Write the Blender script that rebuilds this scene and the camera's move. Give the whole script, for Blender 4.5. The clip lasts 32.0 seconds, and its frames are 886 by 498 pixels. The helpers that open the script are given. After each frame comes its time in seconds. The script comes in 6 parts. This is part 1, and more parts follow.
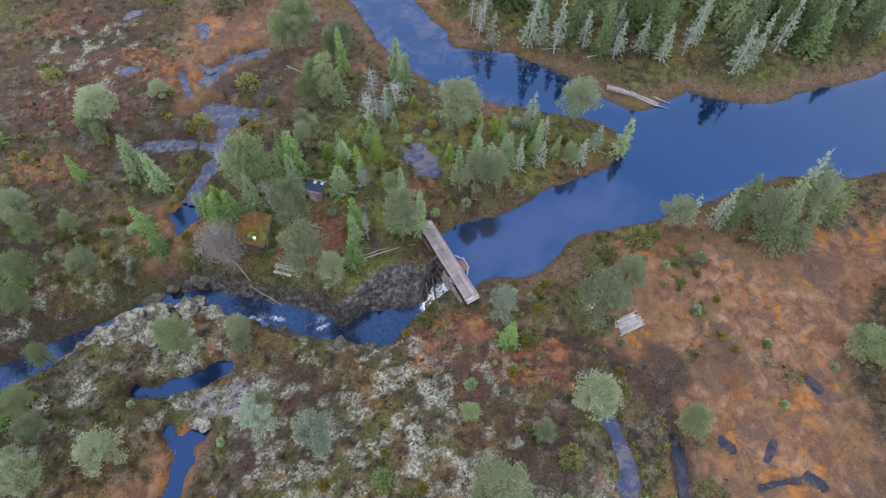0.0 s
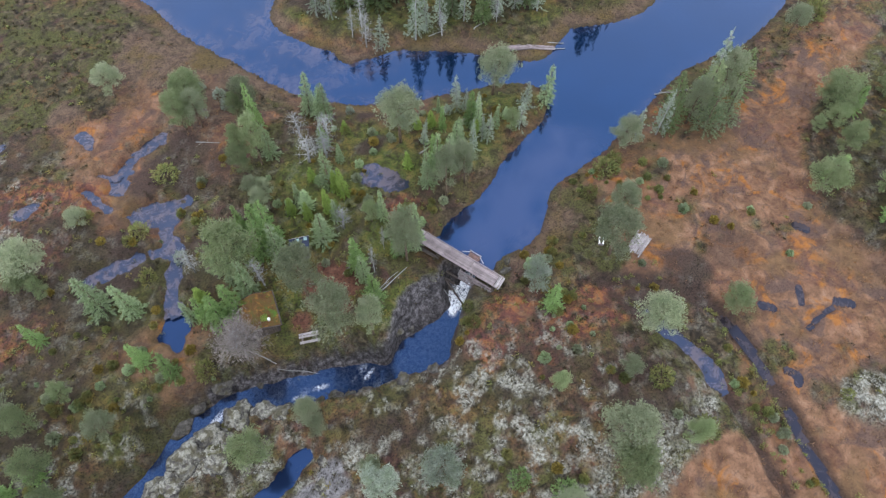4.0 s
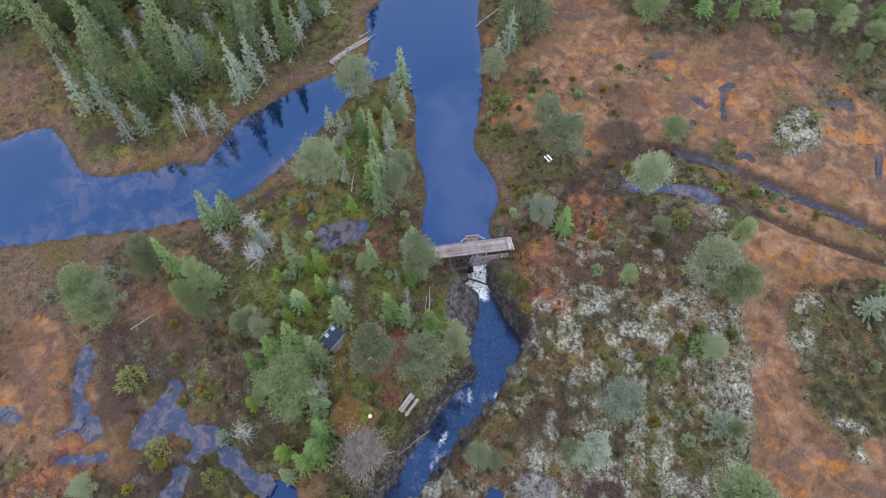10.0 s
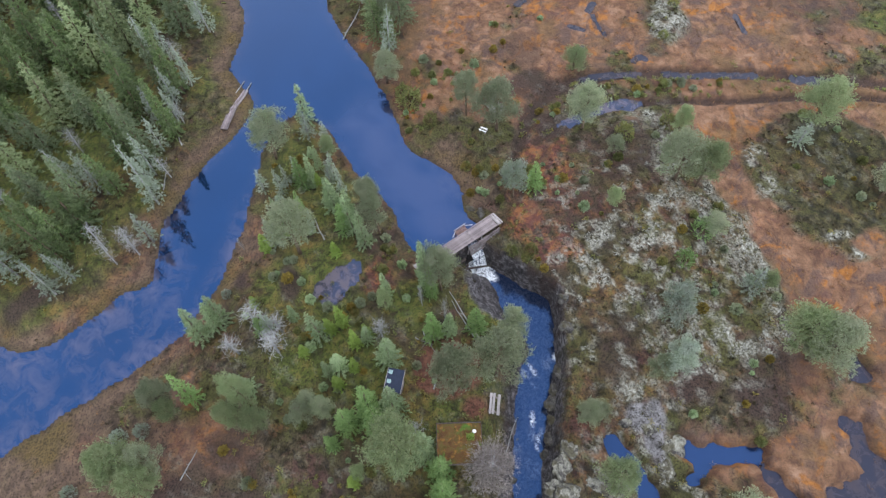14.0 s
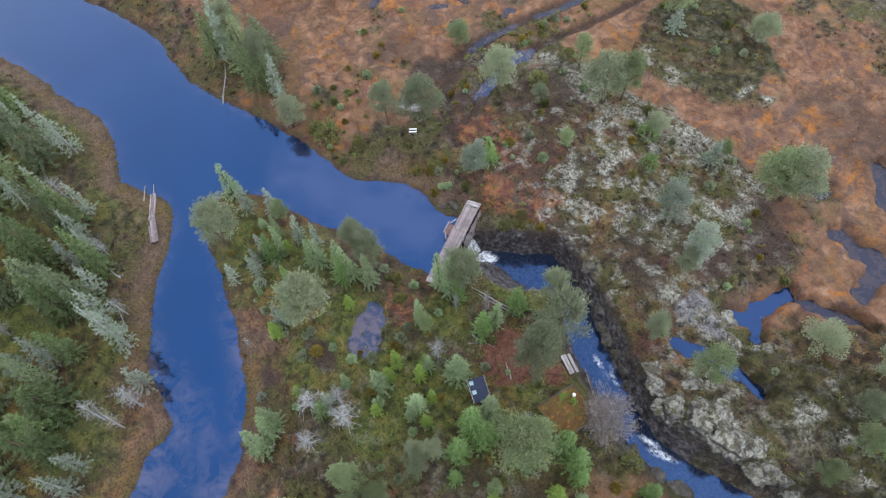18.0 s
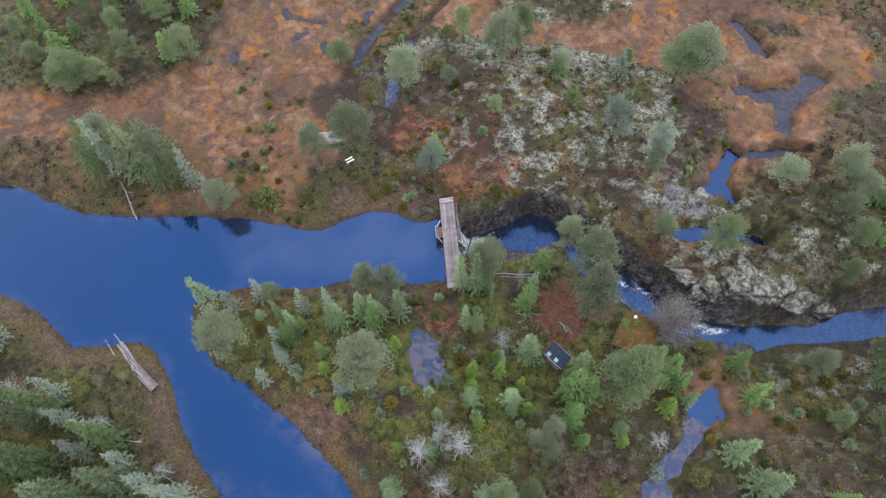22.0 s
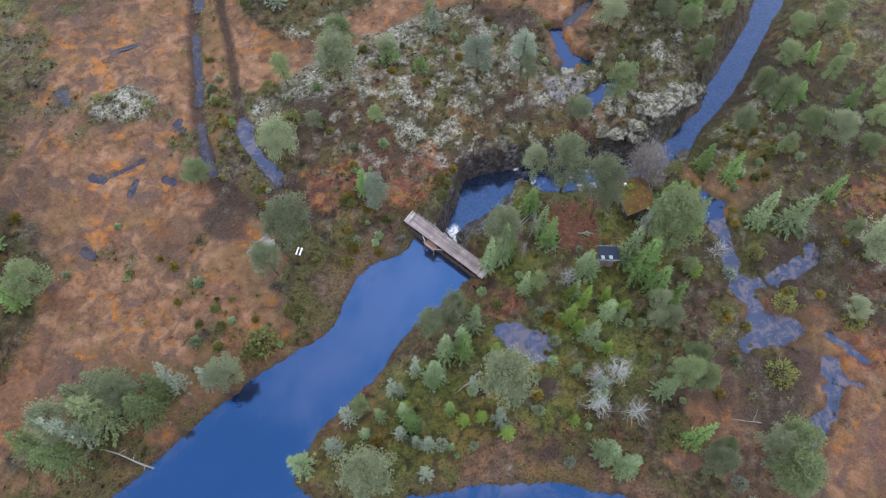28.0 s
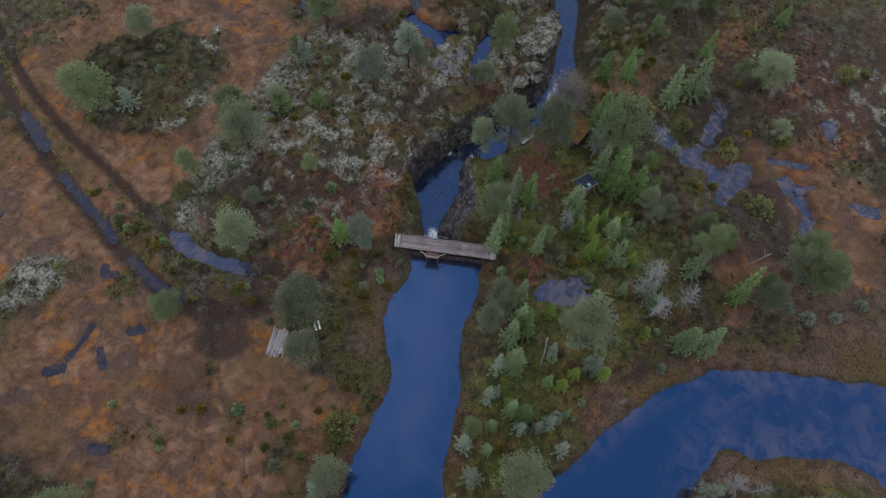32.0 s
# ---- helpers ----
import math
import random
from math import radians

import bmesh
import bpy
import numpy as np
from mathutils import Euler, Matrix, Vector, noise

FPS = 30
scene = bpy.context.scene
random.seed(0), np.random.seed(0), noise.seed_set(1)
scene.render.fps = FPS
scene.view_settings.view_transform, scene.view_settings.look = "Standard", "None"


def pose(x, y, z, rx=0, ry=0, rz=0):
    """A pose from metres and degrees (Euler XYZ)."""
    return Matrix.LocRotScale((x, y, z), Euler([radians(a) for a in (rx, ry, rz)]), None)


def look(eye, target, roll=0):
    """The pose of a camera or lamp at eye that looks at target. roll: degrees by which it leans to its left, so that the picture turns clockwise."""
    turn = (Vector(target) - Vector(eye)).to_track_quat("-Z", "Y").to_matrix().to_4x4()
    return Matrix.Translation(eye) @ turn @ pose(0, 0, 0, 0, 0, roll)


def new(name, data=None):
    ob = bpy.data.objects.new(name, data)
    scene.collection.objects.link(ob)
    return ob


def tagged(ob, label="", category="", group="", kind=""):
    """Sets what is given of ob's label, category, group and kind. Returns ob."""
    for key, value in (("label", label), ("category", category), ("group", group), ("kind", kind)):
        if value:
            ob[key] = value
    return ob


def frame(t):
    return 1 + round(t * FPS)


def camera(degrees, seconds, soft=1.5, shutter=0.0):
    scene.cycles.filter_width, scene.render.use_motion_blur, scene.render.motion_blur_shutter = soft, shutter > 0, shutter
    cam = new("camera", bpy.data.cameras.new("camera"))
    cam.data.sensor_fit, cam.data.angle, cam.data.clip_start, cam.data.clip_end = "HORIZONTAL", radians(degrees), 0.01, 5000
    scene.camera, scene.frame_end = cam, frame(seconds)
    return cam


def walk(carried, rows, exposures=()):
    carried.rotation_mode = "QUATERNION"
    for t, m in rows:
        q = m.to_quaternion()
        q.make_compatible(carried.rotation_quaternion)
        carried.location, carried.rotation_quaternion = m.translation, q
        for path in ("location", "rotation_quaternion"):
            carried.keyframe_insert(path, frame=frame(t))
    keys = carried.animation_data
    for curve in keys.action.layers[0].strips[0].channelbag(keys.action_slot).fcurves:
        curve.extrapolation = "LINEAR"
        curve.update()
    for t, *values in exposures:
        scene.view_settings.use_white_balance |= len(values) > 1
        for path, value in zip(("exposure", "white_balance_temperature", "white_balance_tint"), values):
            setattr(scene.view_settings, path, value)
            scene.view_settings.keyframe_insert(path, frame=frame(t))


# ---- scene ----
cam = camera(68.3, 32.0, soft=1.3)
EXPOSURE = 1.01
METRES, EYE, TILT, LEAN, TURN = 133.4, 61.7, -59.86, -1.17, 0.0
ROWS = [
    (0.0, 0.0, 0.0, 0.0, 0.0, 0.0, -0.0),
    (0.5, -0.0145, 0.0003, 0.0008, -1.54, -0.06, 2.96),
    (1.0, -0.0293, 0.0008, 0.0019, -3.12, -0.15, 5.92),
    (1.5, -0.0434, 0.0018, 0.0049, -4.68, -0.43, 8.84),
    (2.0, -0.0578, 0.0033, 0.0078, -6.29, -0.72, 11.77),
    (2.5, -0.0722, 0.0053, 0.0114, -7.97, -1.1, 14.71),
    (3.0, -0.0861, 0.0077, 0.0153, -9.65, -1.52, 17.64),
    (3.5, -0.0997, 0.0103, 0.0205, -11.41, -2.11, 20.54),
    (5.5, -0.1516, 0.0252, 0.05, -19.77, -6.02, 32.23),
    (6.0, -0.1621, 0.0295, 0.0588, -22.07, -7.38, 35.07),
    (6.5, -0.1729, 0.0345, 0.0676, -24.62, -8.87, 37.9),
    (7.0, -0.1832, 0.0397, 0.0765, -27.34, -10.53, 40.71),
    (7.5, -0.1922, 0.0452, 0.0872, -30.34, -12.62, 43.35),
    (8.0, -0.2015, 0.051, 0.0972, -33.61, -14.85, 45.98),
    (8.5, -0.2089, 0.0571, 0.1087, -37.2, -17.57, 48.48),
    (9.0, -0.2163, 0.0635, 0.12, -41.19, -20.6, 50.86),
    (9.5, -0.2227, 0.0701, 0.1317, -45.59, -24.05, 53.11),
    (10.0, -0.228, 0.0769, 0.1437, -50.37, -27.95, 55.18),
    (10.5, -0.2327, 0.0837, 0.1559, -55.66, -32.32, 57.04),
    (11.0, -0.2365, 0.0909, 0.1683, -61.52, -37.28, 58.66),
    (11.5, -0.2398, 0.0982, 0.1808, -68.04, -42.85, 60.03),
    (12.0, -0.2411, 0.1051, 0.1941, -75.08, -49.07, 61.01),
    (12.5, -0.2422, 0.1127, 0.2076, -82.7, -55.75, 61.59),
    (13.0, -0.242, 0.1198, 0.2205, -90.27, -62.44, 61.8),
    (13.5, -0.2409, 0.1273, 0.234, -97.93, -69.21, 61.53),
    (14.0, -0.2387, 0.1346, 0.2469, -105.25, -75.64, 60.89),
    (14.5, -0.2358, 0.1419, 0.2601, -112.29, -81.77, 59.83),
    (16.5, -0.2161, 0.1704, 0.3088, -135.27, -100.8, 52.71),
    (17.0, -0.2081, 0.1764, 0.3209, -139.65, -104.32, 50.33),
    (17.5, -0.1995, 0.1823, 0.3326, -143.61, -107.35, 47.8),
    (18.0, -0.1899, 0.1879, 0.3438, -147.21, -110.01, 45.15),
    (18.5, -0.1794, 0.1933, 0.3545, -150.54, -112.37, 42.33),
    (19.0, -0.1683, 0.1982, 0.3643, -153.58, -114.43, 39.45),
    (19.5, -0.1557, 0.203, 0.374, -156.3, -116.2, 36.41),
    (20.0, -0.1441, 0.2086, 0.3831, -158.95, -117.58, 33.37),
    (20.5, -0.1307, 0.2127, 0.3912, -161.35, -118.9, 30.27),
    (21.0, -0.1169, 0.2168, 0.3987, -163.6, -119.98, 27.13),
    (21.5, -0.1022, 0.2199, 0.4049, -165.71, -120.97, 23.95),
    (22.0, -0.0878, 0.2238, 0.4109, -167.78, -121.68, 20.7),
    (22.5, -0.072, 0.2264, 0.4155, -169.74, -122.36, 17.38),
    (23.0, -0.0568, 0.2282, 0.4192, -171.69, -122.93, 14.11),
    (23.5, -0.0406, 0.23, 0.4221, -173.56, -123.35, 10.75),
    (24.0, -0.0247, 0.2311, 0.424, -175.4, -123.67, 7.43),
    (24.5, -0.0084, 0.2319, 0.4252, -177.2, -123.86, 4.1),
    (25.0, 0.0078, 0.2326, 0.4256, -179.0, -123.88, 0.74),
    (25.5, 0.0239, 0.2316, 0.4244, -180.81, -123.95, -2.6),
    (27.5, 0.0868, 0.2265, 0.412, -188.45, -122.65, -16.1),
    (28.0, 0.1023, 0.2235, 0.4065, -190.43, -122.07, -19.48),
    (28.5, 0.1174, 0.2199, 0.3998, -192.54, -121.34, -22.86),
    (29.0, 0.1319, 0.2159, 0.3924, -194.77, -120.44, -26.23),
    (29.5, 0.1458, 0.2116, 0.384, -197.13, -119.36, -29.57),
    (30.0, 0.1592, 0.2065, 0.3747, -199.64, -118.11, -32.87),
    (30.5, 0.1719, 0.201, 0.3646, -202.32, -116.63, -36.13),
    (31.0, 0.1837, 0.1952, 0.3537, -205.27, -114.86, -39.33),
    (31.5, 0.1949, 0.1892, 0.3423, -208.53, -112.73, -42.48),
    (32.0, 0.205, 0.1824, 0.3297, -212.18, -110.23, -45.64),
]
walk(cam, [(t, pose(0, 0, EYE, TILT, LEAN, TURN) @ pose(METRES * x, METRES * y, METRES * z, 90 + pitch, roll, yaw)) for t, x, y, z, yaw, pitch, roll in ROWS],
     [(0.0, EXPOSURE), (30.4, EXPOSURE), (31.0, EXPOSURE - 0.48), (31.5, EXPOSURE - 0.80), (32.0, EXPOSURE - 1.15)])

# ---- light: a dull evening sky, with bright thin cloud all over it ----
world = bpy.data.worlds.new("world")
scene.world = world
world.use_nodes = True
SUN_EL, SUN_AZ = radians(66), radians(-152)
wn = world.node_tree.nodes
sky = wn.new("ShaderNodeTexSky")
sky.sky_type, sky.sun_disc, sky.sun_elevation, sky.sun_rotation = "NISHITA", False, SUN_EL, SUN_AZ
sky.air_density, sky.dust_density, sky.ozone_density = 1.3, 0.8, 3.0
world.node_tree.links.new(sky.outputs[0], wn["Background"].inputs[0])
wn["Background"].inputs[1].default_value = 0.12
sun = new("sun", bpy.data.lights.new("sun", "SUN"))
sun.data.energy, sun.data.angle, sun.data.color = 3.0, radians(179), (0.985, 0.97, 0.915)
sun.matrix_world = look((math.sin(SUN_AZ) * math.cos(SUN_EL) * 90, math.cos(SUN_AZ) * math.cos(SUN_EL) * 90, math.sin(SUN_EL) * 90), (0, 0, 0))


# ---- materials ----
class Nodes:
    """Short hands for one material's nodes."""

    def __init__(self, name, rough=0.9):
        self.m = bpy.data.materials.new(name)
        self.m.use_nodes = True
        self.t = self.m.node_tree
        self.b = self.t.nodes["Principled BSDF"]
        self.b.inputs["Roughness"].default_value = rough
        self.b.inputs["Specular IOR Level"].default_value = 0.25
        self.geo = self.t.nodes.new("ShaderNodeNewGeometry")
        self.info = self.t.nodes.new("ShaderNodeObjectInfo")
        self.tc = self.t.nodes.new("ShaderNodeTexCoord")

    def link(self, a, b):
        self.t.links.new(a, b)

    def noise(self, scale, detail=5, rough=0.6, where=None, distort=0.0):
        n = self.t.nodes.new("ShaderNodeTexNoise")
        n.inputs["Scale"].default_value, n.inputs["Detail"].default_value = scale, detail
        n.inputs["Roughness"].default_value, n.inputs["Distortion"].default_value = rough, distort
        self.link(where or self.geo.outputs["Position"], n.inputs["Vector"])
        return n.outputs["Fac"]

    def attr(self, name):
        n = self.t.nodes.new("ShaderNodeAttribute")
        n.attribute_name = name
        return n.outputs["Fac"]

    def ramp(self, fac, stops):
        n = self.t.nodes.new("ShaderNodeValToRGB")
        e = n.color_ramp.elements
        while len(e) < len(stops):
            e.new(0.5)
        for k, (p, c) in zip(e, stops):
            k.position = p
            k.color = (*c, 1) if not isinstance(c, (int, float)) else (c, c, c, 1)
        self.link(fac, n.inputs[0])
        return n.outputs[0]

    def math(self, op, a, b=None, clamp=False):
        n = self.t.nodes.new("ShaderNodeMath")
        n.operation, n.use_clamp = op, clamp
        for s, v in zip(n.inputs, (a, b)):
            if v is None:
                continue
            if isinstance(v, (int, float)):
                s.default_value = v
            else:
                self.link(v, s)
        return n.outputs[0]

    def mix(self, fac, a, b, blend="MIX"):
        n = self.t.nodes.new("ShaderNodeMix")
        n.data_type, n.blend_type = "RGBA", blend
        for s, v in ((n.inputs[0], fac), (n.inputs[6], a), (n.inputs[7], b)):
            if isinstance(v, (int, float)):
                s.default_value = v
            elif isinstance(v, tuple):
                s.default_value = (*v, 1)
            else:
                self.link(v, s)
        return n.outputs[2]

    def bump(self, height, strength, distance):
        n = self.t.nodes.new("ShaderNodeBump")
        n.inputs["Strength"].default_value, n.inputs["Distance"].default_value = strength, distance
        self.link(height, n.inputs["Height"])
        self.link(n.outputs[0], self.b.inputs["Normal"])

    def color(self, c):
        self.link(c, self.b.inputs["Base Color"])

    def leafy(self, c, share):
        """Lets part of the light through thin leaves."""
        tr = self.t.nodes.new("ShaderNodeBsdfTranslucent")
        mx = self.t.nodes.new("ShaderNodeMixShader")
        mx.inputs[0].default_value = share
        self.link(c, tr.inputs[0])
        self.link(self.b.outputs[0], mx.inputs[1])
        self.link(tr.outputs[0], mx.inputs[2])
        self.link(mx.outputs[0], self.t.nodes["Material Output"].inputs[0])


def ground_material():
    n = Nodes("moorland", 0.95)
    mid, fine = n.noise(1.0, 6, 0.62, distort=0.5), n.noise(5.0, 5, 0.7)
    heath = n.ramp(mid, [(0.36, (0.012, 0.009, 0.007)), (0.46, (0.031, 0.023, 0.015)), (0.55, (0.062, 0.046, 0.029)), (0.68, (0.120, 0.096, 0.062))])
    heath = n.mix(n.ramp(n.noise(0.42, 6, 0.65, distort=0.6), [(0.53, 0.0), (0.61, 0.75)]), heath, n.ramp(fine, [(0.3, (0.044, 0.021, 0.019)), (0.7, (0.095, 0.049, 0.040))]))
    heath = n.mix(n.ramp(n.noise(0.37, 5, 0.65, distort=0.5), [(0.46, 0.0), (0.56, 0.85)]), heath, n.ramp(fine, [(0.3, (0.032, 0.032, 0.010)), (0.7, (0.084, 0.083, 0.026))]))
    heath = n.mix(n.ramp(n.noise(0.55, 6, 0.7, distort=0.8), [(0.56, 0.0), (0.63, 0.6)]), heath, (0.120, 0.060, 0.026))
    green = n.ramp(mid, [(0.34, (0.020, 0.028, 0.007)), (0.48, (0.055, 0.070, 0.015)), (0.60, (0.098, 0.096, 0.024)), (0.75, (0.15, 0.112, 0.038))])
    bog = n.ramp(n.noise(0.62, 7, 0.62, distort=0.4), [(0.34, (0.070, 0.036, 0.025)), (0.46, (0.133, 0.070, 0.041)), (0.57, (0.194, 0.106, 0.064)), (0.72, (0.262, 0.156, 0.103))])
    bog = n.mix(n.ramp(n.noise(0.27, 6, 0.62, distort=1.0), [(0.55, 0.0), (0.62, 0.85)]), bog, n.ramp(mid, [(0.30, (0.150, 0.056, 0.015)), (0.50, (0.255, 0.098, 0.020)), (0.70, (0.330, 0.132, 0.026))]))
    bog = n.mix(n.ramp(n.noise(0.31, 6, 0.66, distort=0.7), [(0.50, 0.0), (0.58, 0.8)]), bog, n.ramp(fine, [(0.3, (0.050, 0.031, 0.028)), (0.7, (0.100, 0.064, 0.054))]))
    bog = n.mix(n.ramp(n.noise(0.15, 6, 0.62), [(0.50, 0.0), (0.60, 0.7)]), bog, n.ramp(mid, [(0.32, (0.070, 0.040, 0.020)), (0.66, (0.160, 0.094, 0.044))]))
    bog = n.mix(n.ramp(n.noise(0.85, 3, 0.5, distort=1.6), [(0.645, 0.0), (0.69, 0.45)]), bog, (0.050, 0.034, 0.030))
    sedge = n.ramp(mid, [(0.3, (0.050, 0.033, 0.025)), (0.5, (0.092, 0.060, 0.042)), (0.75, (0.145, 0.096, 0.066))])
    sedge = n.mix(n.ramp(n.noise(0.13, 4, 0.6), [(0.50, 0.0), (0.62, 0.8)]), sedge, n.ramp(fine, [(0.3, (0.056, 0.040, 0.013)), (0.7, (0.118, 0.080, 0.026))]))
    rust = n.ramp(mid, [(0.3, (0.050, 0.019, 0.019)), (0.46, (0.105, 0.038, 0.030)), (0.58, (0.215, 0.084, 0.032)), (0.74, (0.19, 0.125, 0.038))])
    col = n.mix(n.math("MULTIPLY", n.attr("green"), n.ramp(mid, [(0.30, 0.35), (0.5, 1.0)])), heath, green)
    moss = n.ramp(mid, [(0.34, (0.009, 0.009, 0.004)), (0.48, (0.027, 0.026, 0.010)), (0.60, (0.056, 0.051, 0.018)), (0.74, (0.094, 0.076, 0.034))])
    col = n.mix(n.math("MULTIPLY", n.attr("moss"), n.ramp(n.noise(0.6, 6, 0.7), [(0.36, 0.25), (0.52, 0.9)])), col, moss)
    col = n.mix(n.attr("sedge"), col, sedge)
    col = n.mix(n.attr("bog"), col, bog)
    col = n.mix(n.math("MULTIPLY", n.attr("rust"), n.ramp(n.noise(0.9, 7, 0.72), [(0.38, 0.0), (0.54, 0.95)])), col, rust)
    flame = n.ramp(n.noise(1.1, 6, 0.65, distort=0.5), [(0.32, (0.195, 0.074, 0.012)), (0.48, (0.335, 0.132, 0.016)), (0.62, (0.400, 0.180, 0.028)), (0.76, (0.33, 0.190, 0.060))])
    col = n.mix(n.math("MULTIPLY", n.attr("flame"), n.ramp(mid, [(0.30, 0.55), (0.46, 1.0)])), col, flame)
    col = n.mix(n.attr("litter"), col, n.ramp(n.noise(2.2, 6, 0.7), [(0.3, (0.070, 0.028, 0.019)), (0.5, (0.112, 0.048, 0.032)), (0.7, (0.160, 0.078, 0.052))]))
    # peaty mud; also darkens the bank where the pool's overhang shade is painted
    col = n.mix(n.math("MULTIPLY", n.attr("mud_shade"), n.ramp(mid, [(0.22, 0.55), (0.45, 1.0)])), col, n.ramp(fine, [(0.3, (0.018, 0.012, 0.010)), (0.7, (0.062, 0.039, 0.033))]))
    spots = n.ramp(n.noise(1.9, 8, 0.72, distort=0.6), [(0.40, 0.0), (0.52, 1.0)])
    pale = n.ramp(n.noise(3.8, 6, 0.72), [(0.34, (0.090, 0.082, 0.062)), (0.47, (0.200, 0.193, 0.160)), (0.60, (0.330, 0.325, 0.285)), (0.72, (0.50, 0.495, 0.455))])
    col = n.mix(n.math("MULTIPLY", spots, n.attr("lichen"), True), col, pale)
    rock = n.ramp(n.noise(1.7, 8, 0.68), [(0.34, (0.014, 0.013, 0.014)), (0.48, (0.056, 0.051, 0.054)), (0.60, (0.135, 0.124, 0.130)), (0.75, (0.27, 0.255, 0.262))])
    col = n.mix(n.attr("rock"), col, rock)
    slab = n.ramp(n.noise(1.2, 8, 0.7, distort=0.5), [(0.34, (0.060, 0.055, 0.055)), (0.50, (0.150, 0.142, 0.146)), (0.66, (0.250, 0.240, 0.245)), (0.8, (0.38, 0.37, 0.365))])
    col = n.mix(n.attr("slab"), col, slab)
    grit = n.math("MULTIPLY", n.ramp(fine, [(0.36, 0.85), (0.50, 0.0)]), n.math("SUBTRACT", 1.0, n.math("MULTIPLY", n.attr("bog"), 0.65)))
    col = n.mix(grit, col, (0.012, 0.009, 0.007))
    n.color(col)
    n.bump(n.math("ADD", n.math("MULTIPLY", mid, 1.0), n.math("MULTIPLY", fine, 0.5)), 0.9, 0.25)
    return n.m


def water_material(name, deep, ripple, foamy=False, rough=0.04, shoal=None, tint=(0.10, 0.34, 0.95), peat=None, silt=None, ior=1.75):
    n = Nodes(name, rough)
    n.b.inputs["IOR"].default_value = ior
    n.b.inputs["Specular IOR Level"].default_value = 0.5
    n.b.inputs["Specular Tint"].default_value = (*tint, 1)
    col = n.ramp(n.noise(0.12, 4), [(0.35, tuple(v * 0.75 for v in deep)), (0.7, tuple(v * 1.3 for v in deep))])
    if peat:
        col = n.mix(n.ramp(n.noise(0.75, 7, 0.7, distort=0.6), [(0.46, 0.0), (0.58, 1.0)]), col, peat)
        n.link(n.ramp(n.noise(0.75, 7, 0.7, distort=0.6), [(0.46, rough), (0.62, 0.5)]), n.b.inputs["Roughness"])
    if shoal:
        col = n.mix(n.math("MULTIPLY", n.attr("shoal"), n.ramp(n.noise(0.45, 7, 0.7, distort=0.8), [(0.42, 0.05), (0.62, 1.0)])), col, shoal)
    if silt:
        col = n.mix(n.attr("silt"), col, silt)
    if foamy:
        f = n.math("MULTIPLY", n.attr("foam"), n.ramp(n.noise(3.6, 7, 0.75, distort=0.9), [(0.42, 0.0), (0.58, 1.0)]), True)
        col = n.mix(f, col, (0.80, 0.82, 0.84))
        n.link(n.ramp(f, [(0.0, rough), (0.6, 0.7)]), n.b.inputs["Roughness"])
    n.color(col)
    n.bump(n.noise(ripple, 4, 0.6), 0.12 if not foamy else 0.28, 0.05)
    return n.m


def leaf_material(name, dark, light, share=0.25, tint=None, spread=0.35):
    n = Nodes(name, 0.75)
    c = n.ramp(n.geo.outputs["Random Per Island"], [(0.0, dark), (1.0, light)])
    if tint:
        c = n.mix(n.ramp(n.noise(0.9, 3), [(0.42, 0.0), (0.68, 0.8)]), c, tint)
    one = n.ramp(n.info.outputs["Random"], [(0.0, 1.0 - spread), (1.0, 1.0 + spread * 0.3)])
    c = n.mix(1.0, c, one, "MULTIPLY")
    n.color(c)
    n.leafy(c, share)
    return n.m


def wood_material(name, dark, light, along=(1, 1, 1), rough=0.85):
    n = Nodes(name, rough)
    mp = n.t.nodes.new("ShaderNodeMapping")
    mp.inputs["Scale"].default_value = along
    n.link(n.tc.outputs["Object"], mp.inputs["Vector"])
    g = n.noise(9.0, 6, 0.65, mp.outputs[0])
    c = n.ramp(g, [(0.3, dark), (0.7, light)])
    c = n.mix(1.0, c, n.ramp(n.info.outputs["Random"], [(0.0, 0.70), (1.0, 1.2)]), "MULTIPLY")
    c = n.mix(n.ramp(n.noise(1.3, 5), [(0.5, 0.0), (0.75, 0.6)]), c, tuple(v * 0.5 for v in dark))
    n.color(c)
    n.bump(g, 0.5, 0.01)
    return n.m


def plain_material(name, color, rough=0.6, metal=0.0, vary=0.25, scale=4.0):
    n = Nodes(name, rough)
    n.b.inputs["Metallic"].default_value = metal
    g = n.noise(scale, 5)
    n.color(n.ramp(g, [(0.3, tuple(v * (1 - vary) for v in color)), (0.7, tuple(min(1, v * (1 + vary)) for v in color))]))
    n.bump(g, 0.2, 0.01)
    return n.m


